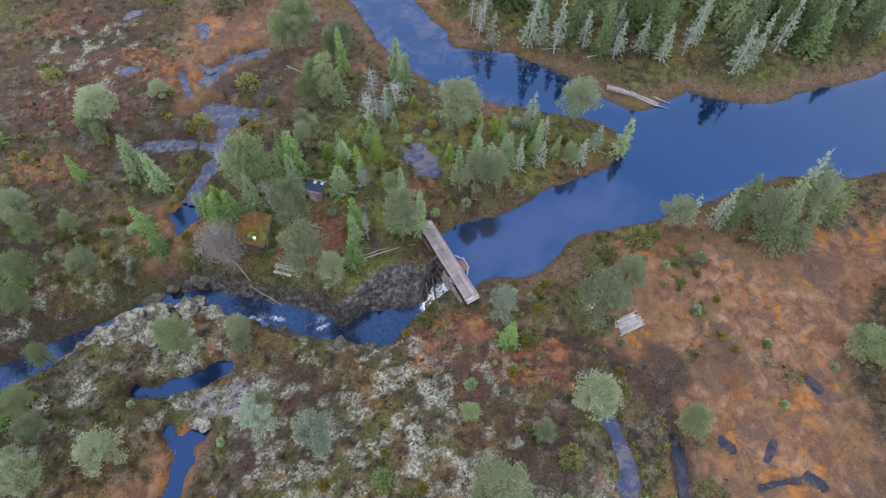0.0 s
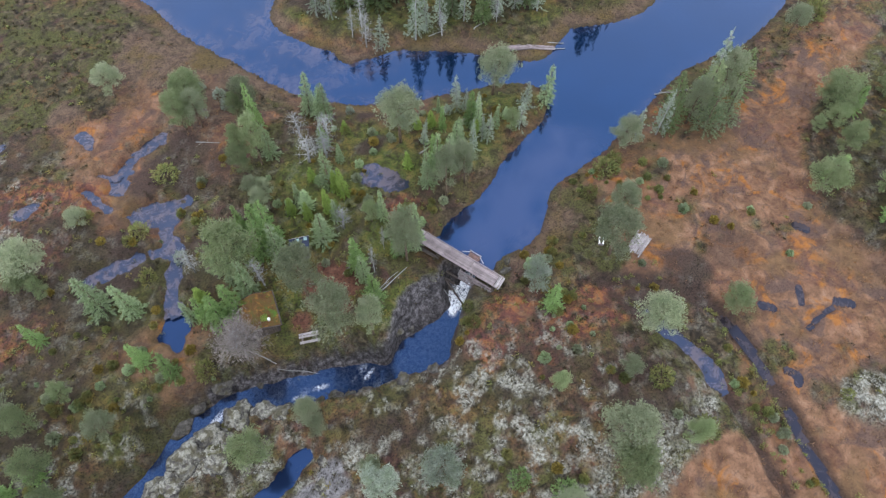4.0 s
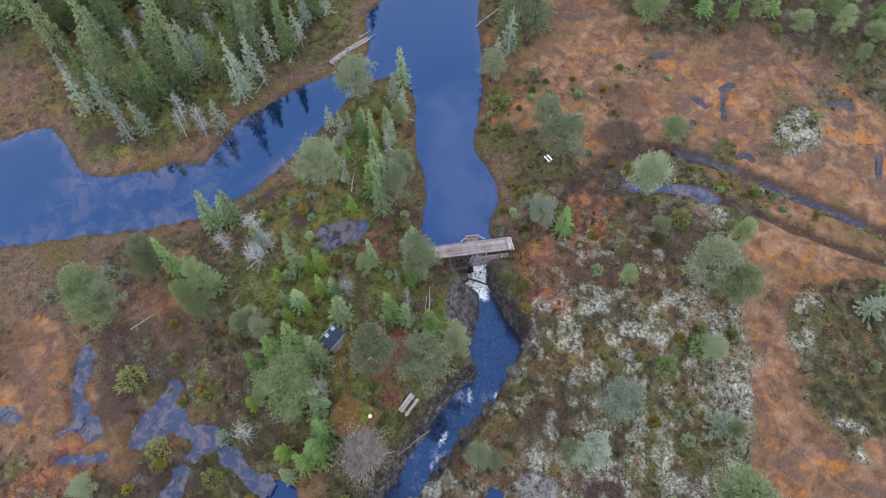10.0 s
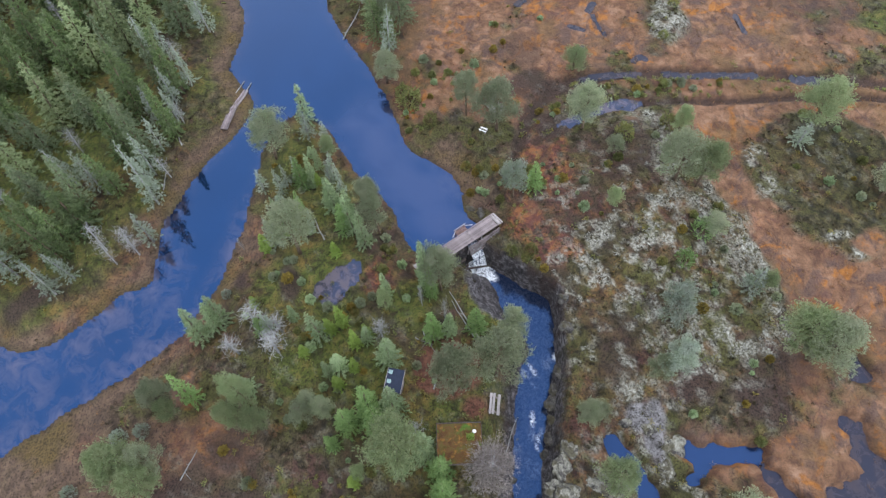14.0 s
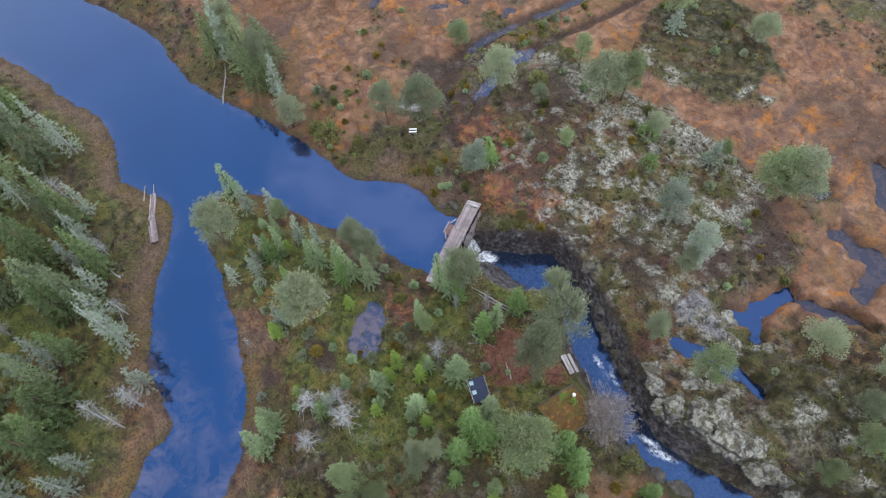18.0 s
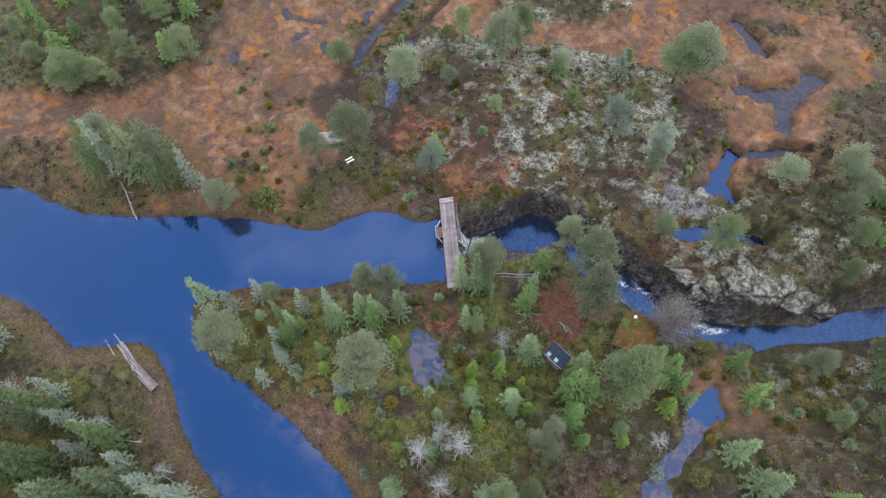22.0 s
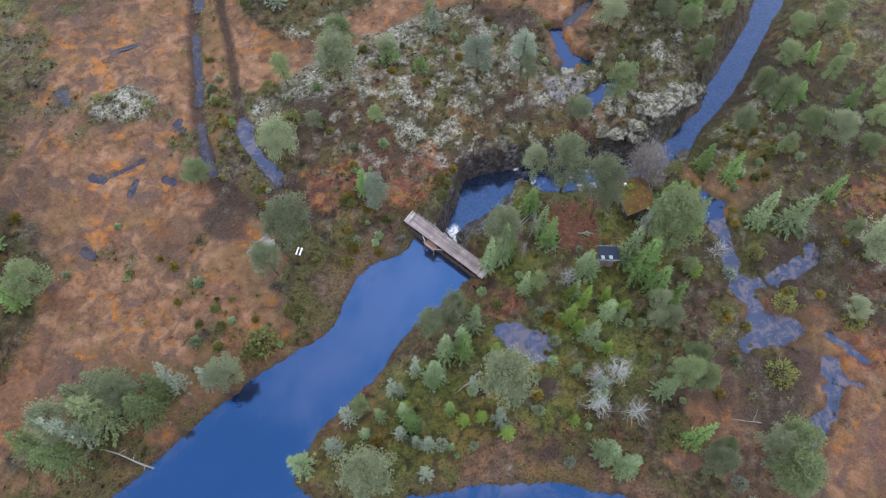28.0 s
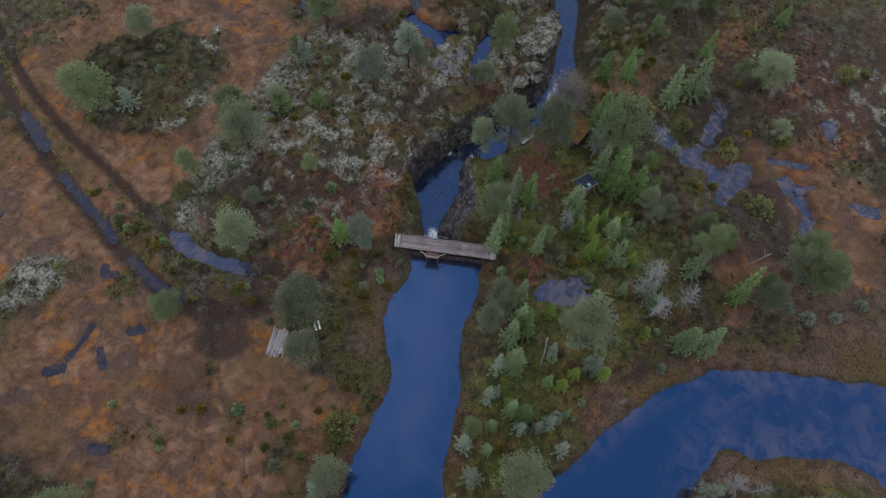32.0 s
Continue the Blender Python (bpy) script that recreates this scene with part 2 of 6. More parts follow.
def rock_material(name, pale):
    n = Nodes(name, 0.9)
    c = n.ramp(n.noise(1.6, 9, 0.70, distort=0.5), [(0.32, (0.012, 0.011, 0.011)), (0.47, (0.042, 0.038, 0.036)), (0.60, (0.094, 0.086, 0.080)), (0.78, (0.20, 0.19, 0.178))])
    up = n.t.nodes.new("ShaderNodeSeparateXYZ")
    n.link(n.geo.outputs["Normal"], up.inputs[0])
    top = n.math("MULTIPLY", n.ramp(up.outputs[2], [(0.40, 0.0), (0.80, 1.0)]), n.ramp(n.noise(1.3, 8, 0.72, distort=0.6), [(0.42, 0.0), (0.53, 1.0)]))
    c = n.mix(n.math("MULTIPLY", top, pale), c, n.ramp(n.noise(4.5, 6, 0.7), [(0.35, (0.15, 0.142, 0.108)), (0.50, (0.27, 0.262, 0.216)), (0.66, (0.40, 0.39, 0.34))]))
    c = n.mix(n.math("MULTIPLY", n.ramp(up.outputs[2], [(0.5, 0.0), (0.8, 1.0)]), n.ramp(n.noise(1.1, 5), [(0.50, 0.0), (0.58, 0.75)])), c, (0.050, 0.042, 0.020))
    n.color(c)
    n.bump(n.noise(4.0, 8, 0.7), 0.9, 0.15)
    return n.m


MOOR = ground_material()
LAKE = water_material("lake_water", (0.002, 0.008, 0.026), 1.2, ior=1.94, tint=(0.105, 0.315, 0.87), shoal=(0.058, 0.044, 0.046), silt=(0.034, 0.034, 0.054))
STREAM = water_material("stream_water", (0.003, 0.009, 0.030), 2.6, foamy=True, rough=0.08, tint=(0.13, 0.31, 0.80))
BOGWATER = water_material("bog_water", (0.020, 0.024, 0.036), 1.8, rough=0.12, tint=(0.23, 0.33, 0.68), peat=(0.082, 0.062, 0.057))
RUTWATER = water_material("rut_water", (0.016, 0.014, 0.018), 1.8, rough=0.14, tint=(0.155, 0.20, 0.35), peat=(0.038, 0.027, 0.025))
MOUTHWATER = water_material("mouth_water", (0.006, 0.012, 0.034), 1.8, rough=0.08, tint=(0.16, 0.34, 0.86))
PINE = leaf_material("pine_needles", (0.170, 0.205, 0.120), (0.385, 0.430, 0.268), 0.44, (0.34, 0.352, 0.245), 0.4)
OLIVEPINE = leaf_material("olive_pine_needles", (0.160, 0.212, 0.100), (0.365, 0.440, 0.228), 0.44, (0.34, 0.370, 0.21), 0.4)
SPRUCE = leaf_material("spruce_needles", (0.165, 0.240, 0.110), (0.455, 0.570, 0.315), 0.44, (0.40, 0.47, 0.30))
WOODGREEN = leaf_material("wood_needles", (0.062, 0.105, 0.036), (0.25, 0.335, 0.135), 0.4, (0.20, 0.23, 0.13), 0.5)
GREYWOOD = leaf_material("grey_wood_needles", (0.085, 0.125, 0.056), (0.275, 0.330, 0.185), 0.4, (0.22, 0.25, 0.165), 0.5)
FRESH = leaf_material("fresh_needles", (0.16, 0.260, 0.088), (0.345, 0.485, 0.195), 0.46)
YOUNG = leaf_material("young_needles", (0.18, 0.27, 0.055), (0.37, 0.48, 0.13), 0.4)
GREYLEAF = leaf_material("lichen_twigs", (0.22, 0.26, 0.205), (0.46, 0.50, 0.43), 0.4, (0.26, 0.33, 0.20))
BIRCHTWIG = leaf_material("birch_twigs", (0.14, 0.115, 0.11), (0.30, 0.265, 0.25), 0.1)
SHRUB = leaf_material("willow_leaves", (0.10, 0.125, 0.035), (0.28, 0.30, 0.115), 0.35, (0.26, 0.22, 0.08), 0.5)
HEATHER = leaf_material("heather", (0.018, 0.014, 0.009), (0.082, 0.066, 0.034), 0.1, (0.075, 0.062, 0.024))
LICHEN = leaf_material("reindeer_lichen", (0.16, 0.156, 0.128), (0.45, 0.442, 0.40), 0.1)
TUSSOCK = leaf_material("bog_grass", (0.10, 0.058, 0.033), (0.26, 0.165, 0.095), 0.2, (0.24, 0.115, 0.042))
DWARF = leaf_material("dwarf_shrub_leaves", (0.075, 0.095, 0.026), (0.24, 0.26, 0.105), 0.3, (0.26, 0.18, 0.05))
BARK = wood_material("pine_bark", (0.07, 0.05, 0.038), (0.20, 0.14, 0.10), (1, 1, 0.3))
DEADWOOD = wood_material("silvered_wood", (0.17, 0.168, 0.17), (0.38, 0.378, 0.378), (1, 1, 0.2))
PLANK = wood_material("weathered_plank", (0.125, 0.100, 0.104), (0.30, 0.252, 0.258), (0.15, 1.5, 1.5))
PALEPLANK = wood_material("pale_plank", (0.21, 0.185, 0.19), (0.41, 0.375, 0.375), (0.15, 1.5, 1.5))
REDPLANK = wood_material("red_brown_plank", (0.12, 0.07, 0.058), (0.26, 0.16, 0.135), (0.15, 1.5, 1.5))
LOGWOOD = wood_material("dark_log", (0.04, 0.033, 0.031), (0.14, 0.115, 0.105), (0.15, 1.5, 1.5))
ROCK, WETROCK = rock_material("lichened_rock", 0.68), rock_material("dark_rock", 0.12)
FELT = plain_material("dark_roof_felt", (0.016, 0.022, 0.044), 0.75)
SKYLIGHT = plain_material("pale_roof_sheet", (0.22, 0.32, 0.32), 0.4)
WHITE = plain_material("white_paint", (0.80, 0.80, 0.80), 0.5, vary=0.06)
DARKWALL = wood_material("tarred_wall", (0.035, 0.028, 0.024), (0.11, 0.085, 0.07), (1, 1, 0.2))


def turf_material():
    n = Nodes("turf", 0.95)
    c = n.ramp(n.noise(1.3, 7, 0.65), [(0.30, (0.058, 0.028, 0.016)), (0.48, (0.115, 0.060, 0.024)), (0.62, (0.095, 0.080, 0.024)), (0.8, (0.25, 0.125, 0.035))])
    c = n.mix(n.ramp(n.noise(0.8, 4), [(0.56, 0.0), (0.66, 0.9)]), c, (0.075, 0.15, 0.025))
    c = n.mix(n.ramp(n.noise(1.9, 5, 0.7), [(0.55, 0.0), (0.66, 0.8)]), c, (0.30, 0.15, 0.035))
    n.color(c)
    n.bump(n.noise(6.0, 6, 0.7), 0.9, 0.08)
    return n.m


TURF = turf_material()


# ---- geometry helpers ----
def mesh_of(name, verts, faces, material, smooth=False):
    me = bpy.data.meshes.new(name)
    me.from_pydata([tuple(map(float, v)) for v in verts], [], [tuple(map(int, f)) for f in faces])
    me.materials.append(material)
    if smooth:
        me.polygons.foreach_set("use_smooth", [True] * len(me.polygons))
    me.update()
    return me


def tri_mesh(name, verts, tris, material):
    """A mesh from arrays of many triangles."""
    me = bpy.data.meshes.new(name)
    verts, tris = np.asarray(verts, np.float32), np.asarray(tris, np.int32)
    me.vertices.add(len(verts))
    me.vertices.foreach_set("co", verts.ravel())
    me.loops.add(tris.size)
    me.loops.foreach_set("vertex_index", tris.ravel())
    me.polygons.add(len(tris))
    k = tris.shape[1]
    me.polygons.foreach_set("loop_start", np.arange(0, tris.size, k, dtype=np.int32))
    me.materials.append(material)
    me.update(calc_edges=True)
    return me


def bm_mesh(name, bm, material, smooth=False):
    me = bpy.data.meshes.new(name)
    bm.to_mesh(me)
    bm.free()
    me.materials.append(material)
    if smooth:
        me.polygons.foreach_set("use_smooth", [True] * len(me.polygons))
    return me


def part(name, data, parent, m=None, label=""):
    """Links a mesh as one part under its thing."""
    ob = new(name, data)
    ob.parent = parent
    if m is not None:
        ob.matrix_basis = m
    return tagged(ob, label)


def box(bm, size, m, bevel=0.0, taper=1.0):
    made = bmesh.ops.create_cube(bm, size=1.0)["verts"]
    for v in made:
        v.co.x *= size[0]
        v.co.y *= size[1]
        v.co.z *= size[2]
        if v.co.z > 0:
            v.co.x *= taper
            v.co.y *= taper
    if bevel:
        edges = list({e for v in made for e in v.link_edges})
        made = list({v for f in bmesh.ops.bevel(bm, geom=edges, offset=bevel, segments=1, affect="EDGES")["faces"] for v in f.verts} | {v for v in made if v.is_valid})
    bmesh.ops.transform(bm, matrix=m, verts=[v for v in made if v.is_valid])
    return bm


def beam(name, size, material, bevel=0.012):
    return bm_mesh(name, box(bmesh.new(), size, Matrix(), bevel), material)


def tube(path, radii, sides=6):
    """Verts and faces of a bent, tapered pole."""
    path = [Vector(p) for p in path]
    vs, fs = [], []
    for i, p in enumerate(path):
        way = (path[min(i + 1, len(path) - 1)] - path[max(i - 1, 0)]).normalized()
        side = way.cross(Vector((0.31, 0.17, 0.93)) if abs(way.z) < 0.9 else Vector((1, 0, 0))).normalized()
        other = way.cross(side)
        for k in range(sides):
            a = 2 * math.pi * k / sides
            vs.append(p + (side * math.cos(a) + other * math.sin(a)) * radii[i])
    for i in range(len(path) - 1):
        for k in range(sides):
            a, b = i * sides + k, i * sides + (k + 1) % sides
            fs.append((a, b, b + sides, a + sides))
    fs.append(tuple(range(sides))[::-1])
    fs.append(tuple(range(len(vs) - sides, len(vs))))
    return vs, fs


def joined(pieces):
    vs, fs = [], []
    for v, f in pieces:
        n = len(vs)
        vs += list(v)
        fs += [tuple(i + n for i in q) for q in f]
    return vs, fs


def lattice(ix, iy, seed):
    h = (ix.astype(np.int64) * 374761393 + iy.astype(np.int64) * 668265263 + seed * 974711) & 0xFFFFFFFF
    h = ((h ^ (h >> 13)) * 1274126177) & 0xFFFFFFFF
    return ((h ^ (h >> 16)) & 0xFFFF) / 65535.0


def rough_field(x, y, size, seed=0, octaves=4):
    """Smooth noise from -1 to 1 over a plan; size in metres."""
    out, amp, total = 0.0, 1.0, 0.0
    for o in range(octaves):
        u, v = x / size, y / size
        iu, iv = np.floor(u), np.floor(v)
        fu, fv = u - iu, v - iv
        fu, fv = fu * fu * (3 - 2 * fu), fv * fv * (3 - 2 * fv)
        a, b = lattice(iu, iv, seed + o), lattice(iu + 1, iv, seed + o)
        c, d = lattice(iu, iv + 1, seed + o), lattice(iu + 1, iv + 1, seed + o)
        out = out + amp * (a + (b - a) * fu + (c - a) * fv + (a - b - c + d) * fu * fv)
        total += amp
        amp, size = amp * 0.5, size * 0.5
    return out / total * 2 - 1


def rounded(points, steps=5, closed=False):
    """A smooth line through the points of a plan."""
    p = [np.array(q, float) for q in points]
    n = len(p)
    out = []
    for i in range(n if closed else n - 1):
        a, b, c, d = (p[(i + k) % n] if closed else p[min(max(i + k, 0), n - 1)] for k in (-1, 0, 1, 2))
        for s in range(steps):
            t = s / steps
            out.append(0.5 * (2 * b + (c - a) * t + (2 * a - 5 * b + 4 * c - d) * t * t + (3 * b - a - 3 * c + d) * t ** 3))
    if not closed:
        out.append(p[-1])
    return np.array(out)


def line_distance(x, y, line, closed=False):
    """Distance to a line, and how far along it (in points)."""
    best, along = np.full(x.shape, 1e9), np.zeros(x.shape)
    n = len(line)
    for i in range(n if closed else n - 1):
        a, b = line[i], line[(i + 1) % n]
        d = b - a
        t = np.clip(((x - a[0]) * d[0] + (y - a[1]) * d[1]) / max(d @ d, 1e-9), 0, 1)
        q = np.hypot(x - a[0] - t * d[0], y - a[1] - t * d[1])
        along = np.where(q < best, i + t, along)
        best = np.minimum(best, q)
    return best, along


def outline_distance(x, y, line):
    """Distance to a closed outline, negative within it."""
    d, _ = line_distance(x, y, line, True)
    within = np.zeros(x.shape, bool)
    for i in range(len(line)):
        a, b = line[i], line[(i + 1) % len(line)]
        if a[1] == b[1]:
            continue
        cross = ((a[1] > y) != (b[1] > y)) & (x < (b[0] - a[0]) * (y - a[1]) / (b[1] - a[1]) + a[0])
        within ^= cross
    return np.where(within, -d, d)


def ease(v):
    v = np.clip(v, 0, 1)
    return v * v * (3 - 2 * v)


# ---- the plan ----
SOUTH_SHORE = [(3.7, 31.0), (4.6, 31.3), (6.6, 32.2), (10.1, 32.5), (13.3, 34.5), (16.1, 37.5), (20.7, 38.7), (25.9, 40.2), (29.9, 41.6), (35.1, 44.0), (40.6, 46.0), (46.0, 46.5), (52.0, 46.5), (61.0, 49.8), (69.5, 53.7), (110, 70)]
PENINSULA = [(110, 96), (69, 69), (56.6, 62.2), (50.0, 60.5), (43.7, 58.0), (38.3, 57.8), (32.9, 59.1), (29.8, 58.0), (27.0, 56.4), (23.9, 56.6), (21.2, 58.5), (17.3, 61.9), (14.0, 63.7), (9.5, 66.2), (3.0, 66.7), (1.8, 69.5), (-1.6, 73.8), (-3.8, 79.3), (-1.6, 83.2), (0.6, 88.0), (-3.3, 92.4), (-5.6, 96.2), (-9.4, 99.6), (-14.6, 105.4), (-26, 125)]
NORTH_SHORE = [(-40, 125), (-23.2, 98.7), (-17.7, 89.7), (-15, 81.6), (-11, 74.6), (-8.0, 69.0), (-3.9, 63.2), (1.6, 59.5), (5.2, 58.1), (9.2, 56.8), (13.9, 55.8), (18.4, 54.9), (21.7, 53.5), (23.5, 50.9), (22.5, 48.9), (19.7, 46.7), (14.1, 44.3), (9.4, 41.0), (6.5, 40.1), (2.6, 38.6), (1.0, 37.9), (0.3, 37.2)]
LAKE_LINE = np.vstack([rounded(SOUTH_SHORE), rounded(PENINSULA), rounded(NORTH_SHORE)])
LEFT_BANK = [(0.9, 34.0), (0.2, 32.4), (-0.9, 30.6), (-3.4, 29.9), (-7.1, 29.5), (-9.4, 27.9), (-11.2, 29.2), (-12.9, 29.9), (-16.2, 30.8), (-19.4, 31.4), (-22.5, 32.1), (-25.2, 32.5), (-28.0, 32.0), (-30.9, 31.9), (-34.5, 29.3), (-39.7, 26.6), (-44.6, 23.6), (-54.3, 16.6), (-70, 6), (-100, -12)]
RIGHT_BANK = [(-96, -20), (-66, -2), (-52.6, 12.5), (-44.3, 19.0), (-38.3, 23.0), (-35.9, 25.3), (-34.2, 25.9), (-32.0, 26.9), (-29.1, 28.2), (-27.0, 29.1), (-24.8, 29.4), (-20.0, 28.2), (-14.5, 26.5), (-11.5, 25.5), (-9.4, 25.2), (-5.9, 24.6), (-4.1, 24.8), (-2.5, 26.8), (-0.2, 29.4), (1.6, 31.2), (2.1, 31.6)]
STREAM_LINE = np.vstack([rounded(LEFT_BANK), rounded(RIGHT_BANK)])

# pools and wet ruts: middle line, half width, level
POOLS = {
    "island_pool": ([(0.8, 44.9), (-1.5, 45.2), (-3.6, 47.5), (-1.4, 48.6)], 0.0, 1.8),
    "creek_mouth": ([(-26.3, 42.6), (-26.1, 40.4), (-27.6, 38.0), (-28.5, 39.2), (-29.2, 40.3), (-28.5, 41.4), (-27.2, 42.3)], 0.0, -0.30),
    "creek_run": ([(-27.1, 42.6), (-26.7, 44.2), (-25.9, 46.4), (-25.1, 48.6), (-25.4, 50.6)], 0.62, -0.02),
    "creek_arm": ([(-25.0, 49.0), (-27.8, 49.8), (-31.0, 49.6), (-33.6, 49.2), (-34.8, 48.2)], 0.78, 0.10),
    "creek_bend": ([(-25.0, 49.6), (-25.3, 51.4), (-24.4, 53.4)], 0.85, 0.10),
    "creek_pond": ([(-27.7, 56.4), (-24.8, 55.9), (-22.0, 55.4), (-22.3, 53.9), (-24.2, 52.6), (-26.4, 53.2), (-28.6, 55.2)], 0.0, 0.12),
    "creek_head": ([(-28.6, 59.4), (-28.1, 61.2), (-26.8, 62.6), (-24.6, 64.3), (-22.2, 64.9)], 0.8, 0.3),
    "creek_eye": ([(-30.2, 67.3), (-30.6, 69.4)], 0.60, 0.6),
    "creek_spot": ([(-30.2, 57.2), (-32.2, 61.0)], 0.38, 0.5),
    "creek_slit": ([(-28.4, 61.4), (-30.2, 62.6)], 0.30, 0.4),
    "side_pool": ([(-28.2, 19.8), (-25.4, 20.2), (-22.6, 21.3), (-20.0, 22.3)], 0.66, -0.75),
    "slab_pool": ([(-21.6, 16.0), (-22.4, 14.4), (-22.9, 12.2), (-23.3, 10.0)], 0.72, -0.6),
    "slab_leg": ([(-22.8, 13.9), (-23.8, 15.0), (-24.6, 15.9)], 0.5, -0.6),
    "bog_pond": ([(-25.4, 9.2), (-28.0, 7.6), (-29.8, 6.8)], 0.6, -0.3),
    "bog_runnel": ([(-22.0, 0.6), (-23.8, 0.5), (-26.7, -0.4), (-28.6, -2.2), (-29.7, -4.6)], 1.0, 0.0),
    "bog_string": ([(-19.3, -9.7), (-20.6, -8.4), (-22.9, -6.4)], 0.8, 0.0),
    "bog_lens": ([(-16.3, -2.0), (-17.4, -2.6)], 0.9, 0.0),
    "bog_tail": ([(-27.2, 0.6), (-27.6, 4.0)], 0.9, 0.0),
    "rut_pool": ([(16.0, 18.5), (17.4, 15.4), (18.1, 12.8), (17.9, 10.6)], 0.6, 0.82),
    "rut_water": ([(22.7, 15.4), (22.9, 12.6), (22.5, 8.4)], 0.27, 0.68),
    "rut_slick": ([(22.0, 5.0), (21.2, 2.4), (20.8, -0.8), (20.0, -5.4)], 0.29, 0.66),
    "rut_glint": ([(18.6, -10.0), (17.0, -15.4)], 0.4, 0.66),
    "bog_hole": ([(24.7, 8.4), (25.2, 7.4), (24.6, 6.9)], 0.26, 0.86),
    "bog_slot": ([(31.0, 13.4), (31.9, 14.8)], 0.29, 0.86),
    "bog_link": ([(29.6, 10.8), (31.0, 11.2), (33.4, 11.5)], 0.18, 0.86),
    "bog_eye": ([(34.4, 11.8), (35.4, 11.0)], 0.32, 0.86),
    "bog_notch": ([(27.0, 15.0), (27.9, 14.3)], 0.29, 0.86),
    "bog_glint": ([(37.0, 20.9), (37.6, 20.0)], 0.29, 0.86),
    "far_eye": ([(36.4, -0.6), (37.0, -2.4)], 0.40, 0.86),
    "far_slot": ([(27.2, -6.7), (30.2, -6.5)], 0.22, 0.86),
    "west_eye": ([(-39.0, 60.6), (-37.6, 61.2)], 0.52, 0.7),
    "west_glint": ([(-40.8, 71.0), (-39.6, 71.6)], 0.45, 0.7),
}
# wet wheel ruts with no standing water
RUTS = [([(14.0, 24.8), (18.0, 23.0), (20.8, 20.2), (22.4, 17.6), (22.9, 13.6), (22.4, 6.6), (21.4, 1.2), (20.0, -6.4), (17.4, -16.6), (14.6, -24.0), (6, -45)], 0.8),
        ([(14.2, 22.9), (16.0, 20.0), (17.2, 16.4), (18.0, 12.8), (17.8, 8.6), (17.2, 3.2), (16.5, -2.4), (15.8, -9.8), (13.2, -22.0), (4, -45)], 0.5)]


def pool_distance(x, y, line, wide):
    """How far a place lies from a pool's middle line, or from its outline where it has no width."""
    if wide:
        return line_distance(x, y, rounded(line))[0], wide
    return outline_distance(x, y, rounded(line, 5, True)) + 1.0, 1.0


# ground cover: middle, half length across, half length along, turn
BOG = [(-24, 1, 5, 7, 0.3), (0, -8, 26, 14, 0), (40, 30, 16, 11, 0), (38, 14, 14, 12, 0), (29, 19, 6, 7, 0), (20, 25, 3, 2, 0), (27, -6, 16, 12, -1.5), (24, 29, 8, 5, -1.5), (12, 2, 5, 6, -1.5), (-5, -3, 8, 5.5, -1.5), (0, -1, 5, 5, -2.1), (-9, -2, 10, 5, -2.1), (-11, -14, 9, 12, -2.1), (-25, 4, 5.3, 7, -2.8), (-22.5, 13, 2.8, 3.4, -2.8), (-30, -8, 6, 6, -2.8), (55, 36, 12, 7, -2.8), (10, -16, 9, 9, 0)]
WEST_BOG = [(-29, 32.5, 3, 3.4, 0), (-29, 61, 4.2, 4.6, 0), (-28, 38.5, 3.5, 2.2, 0), (-30, 58, 4.6, 2.4, 2.8), (-24, 70, 3.2, 4.5, 2.8), (-16, 58, 3, 4, 2.8), (-31, 39, 2.6, 2.4, 2.8), (-30, 67, 3.4, 3.5, -1), (-29, 55, 2.4, 2.1, -1), (-26, 52.6, 2.2, 0.9, -1)]
SEDGE = [(-19, 71, 6.3, 5.3, -1.5), (-18, 76, 7.9, 6, -1), (-9, 88, 8.9, 7.4, -1), (1, 98, 8, 6, -1), (-18, 65, 4.7, 6, 0), (-46, 63, 5, 1.7, 0), (-32, 71, 2, 4.1, 0), (-24, 66, 5, 4.6, 2.8), (12, 32, 3.8, 2.2, -2.8), (29, 39.5, 5, 1.8, -2.8), (6, 56, 4, 2.4, -2.8)]
PALE = [(-5, 19, 4.5, 1.8, -1), (-3, 12.5, 4.6, 5, -2.6), (5, 8, 3, 4.2, -1), (-1, 5, 2.9, 6, -1), (-11, 14, 3.4, 2.6, -1), (-1, 20, 3, 2, -1), (31, 1, 3.8, 4, -1), (9, 7.5, 5.9, 2, -2.8), (-34, 16, 6.4, 4, -2.6), (-29, 26, 2.5, 2.6, 0), (-24, 23.5, 3.6, 2, 0), (-24.5, 29, 2.2, 1.6, -2.8), (-18, 19, 3.3, 2.5, -2.8), (-14, 51, 3.2, 1.6, -2.8), (1, 12, 3.4, 2, 0), (-40, 17, 3, 4, -2.8), (6, 0, 2.5, 3, -1), (5.4, 6.2, 4.4, 1.5, 0.1), (9.7, 7.2, 1.6, 1.2, 0), (13.4, 9.6, 2.2, 1.3, 0.5), (0.2, 12.6, 2.6, 1.6, 0), (-2.4, 5.4, 3.0, 1.3, -0.2), (-11.6, 4.0, 3.0, 1.2, 0), (-13.8, 9, 2.0, 1.6, 0), (-12.5, 15, 1.8, 1.4, 0), (-1.7, -7.6, 2.2, 2, 0), (-4.6, -6.2, 1.6, 2, 0), (29, 4, 3, 2.6, 0)]
FADED = [(-44, 62, 7, 8, 0), (-38, 30, 8, 6, 0), (-5, 15, 13, 11, 0), (-24, 20, 6, 5, 0)]
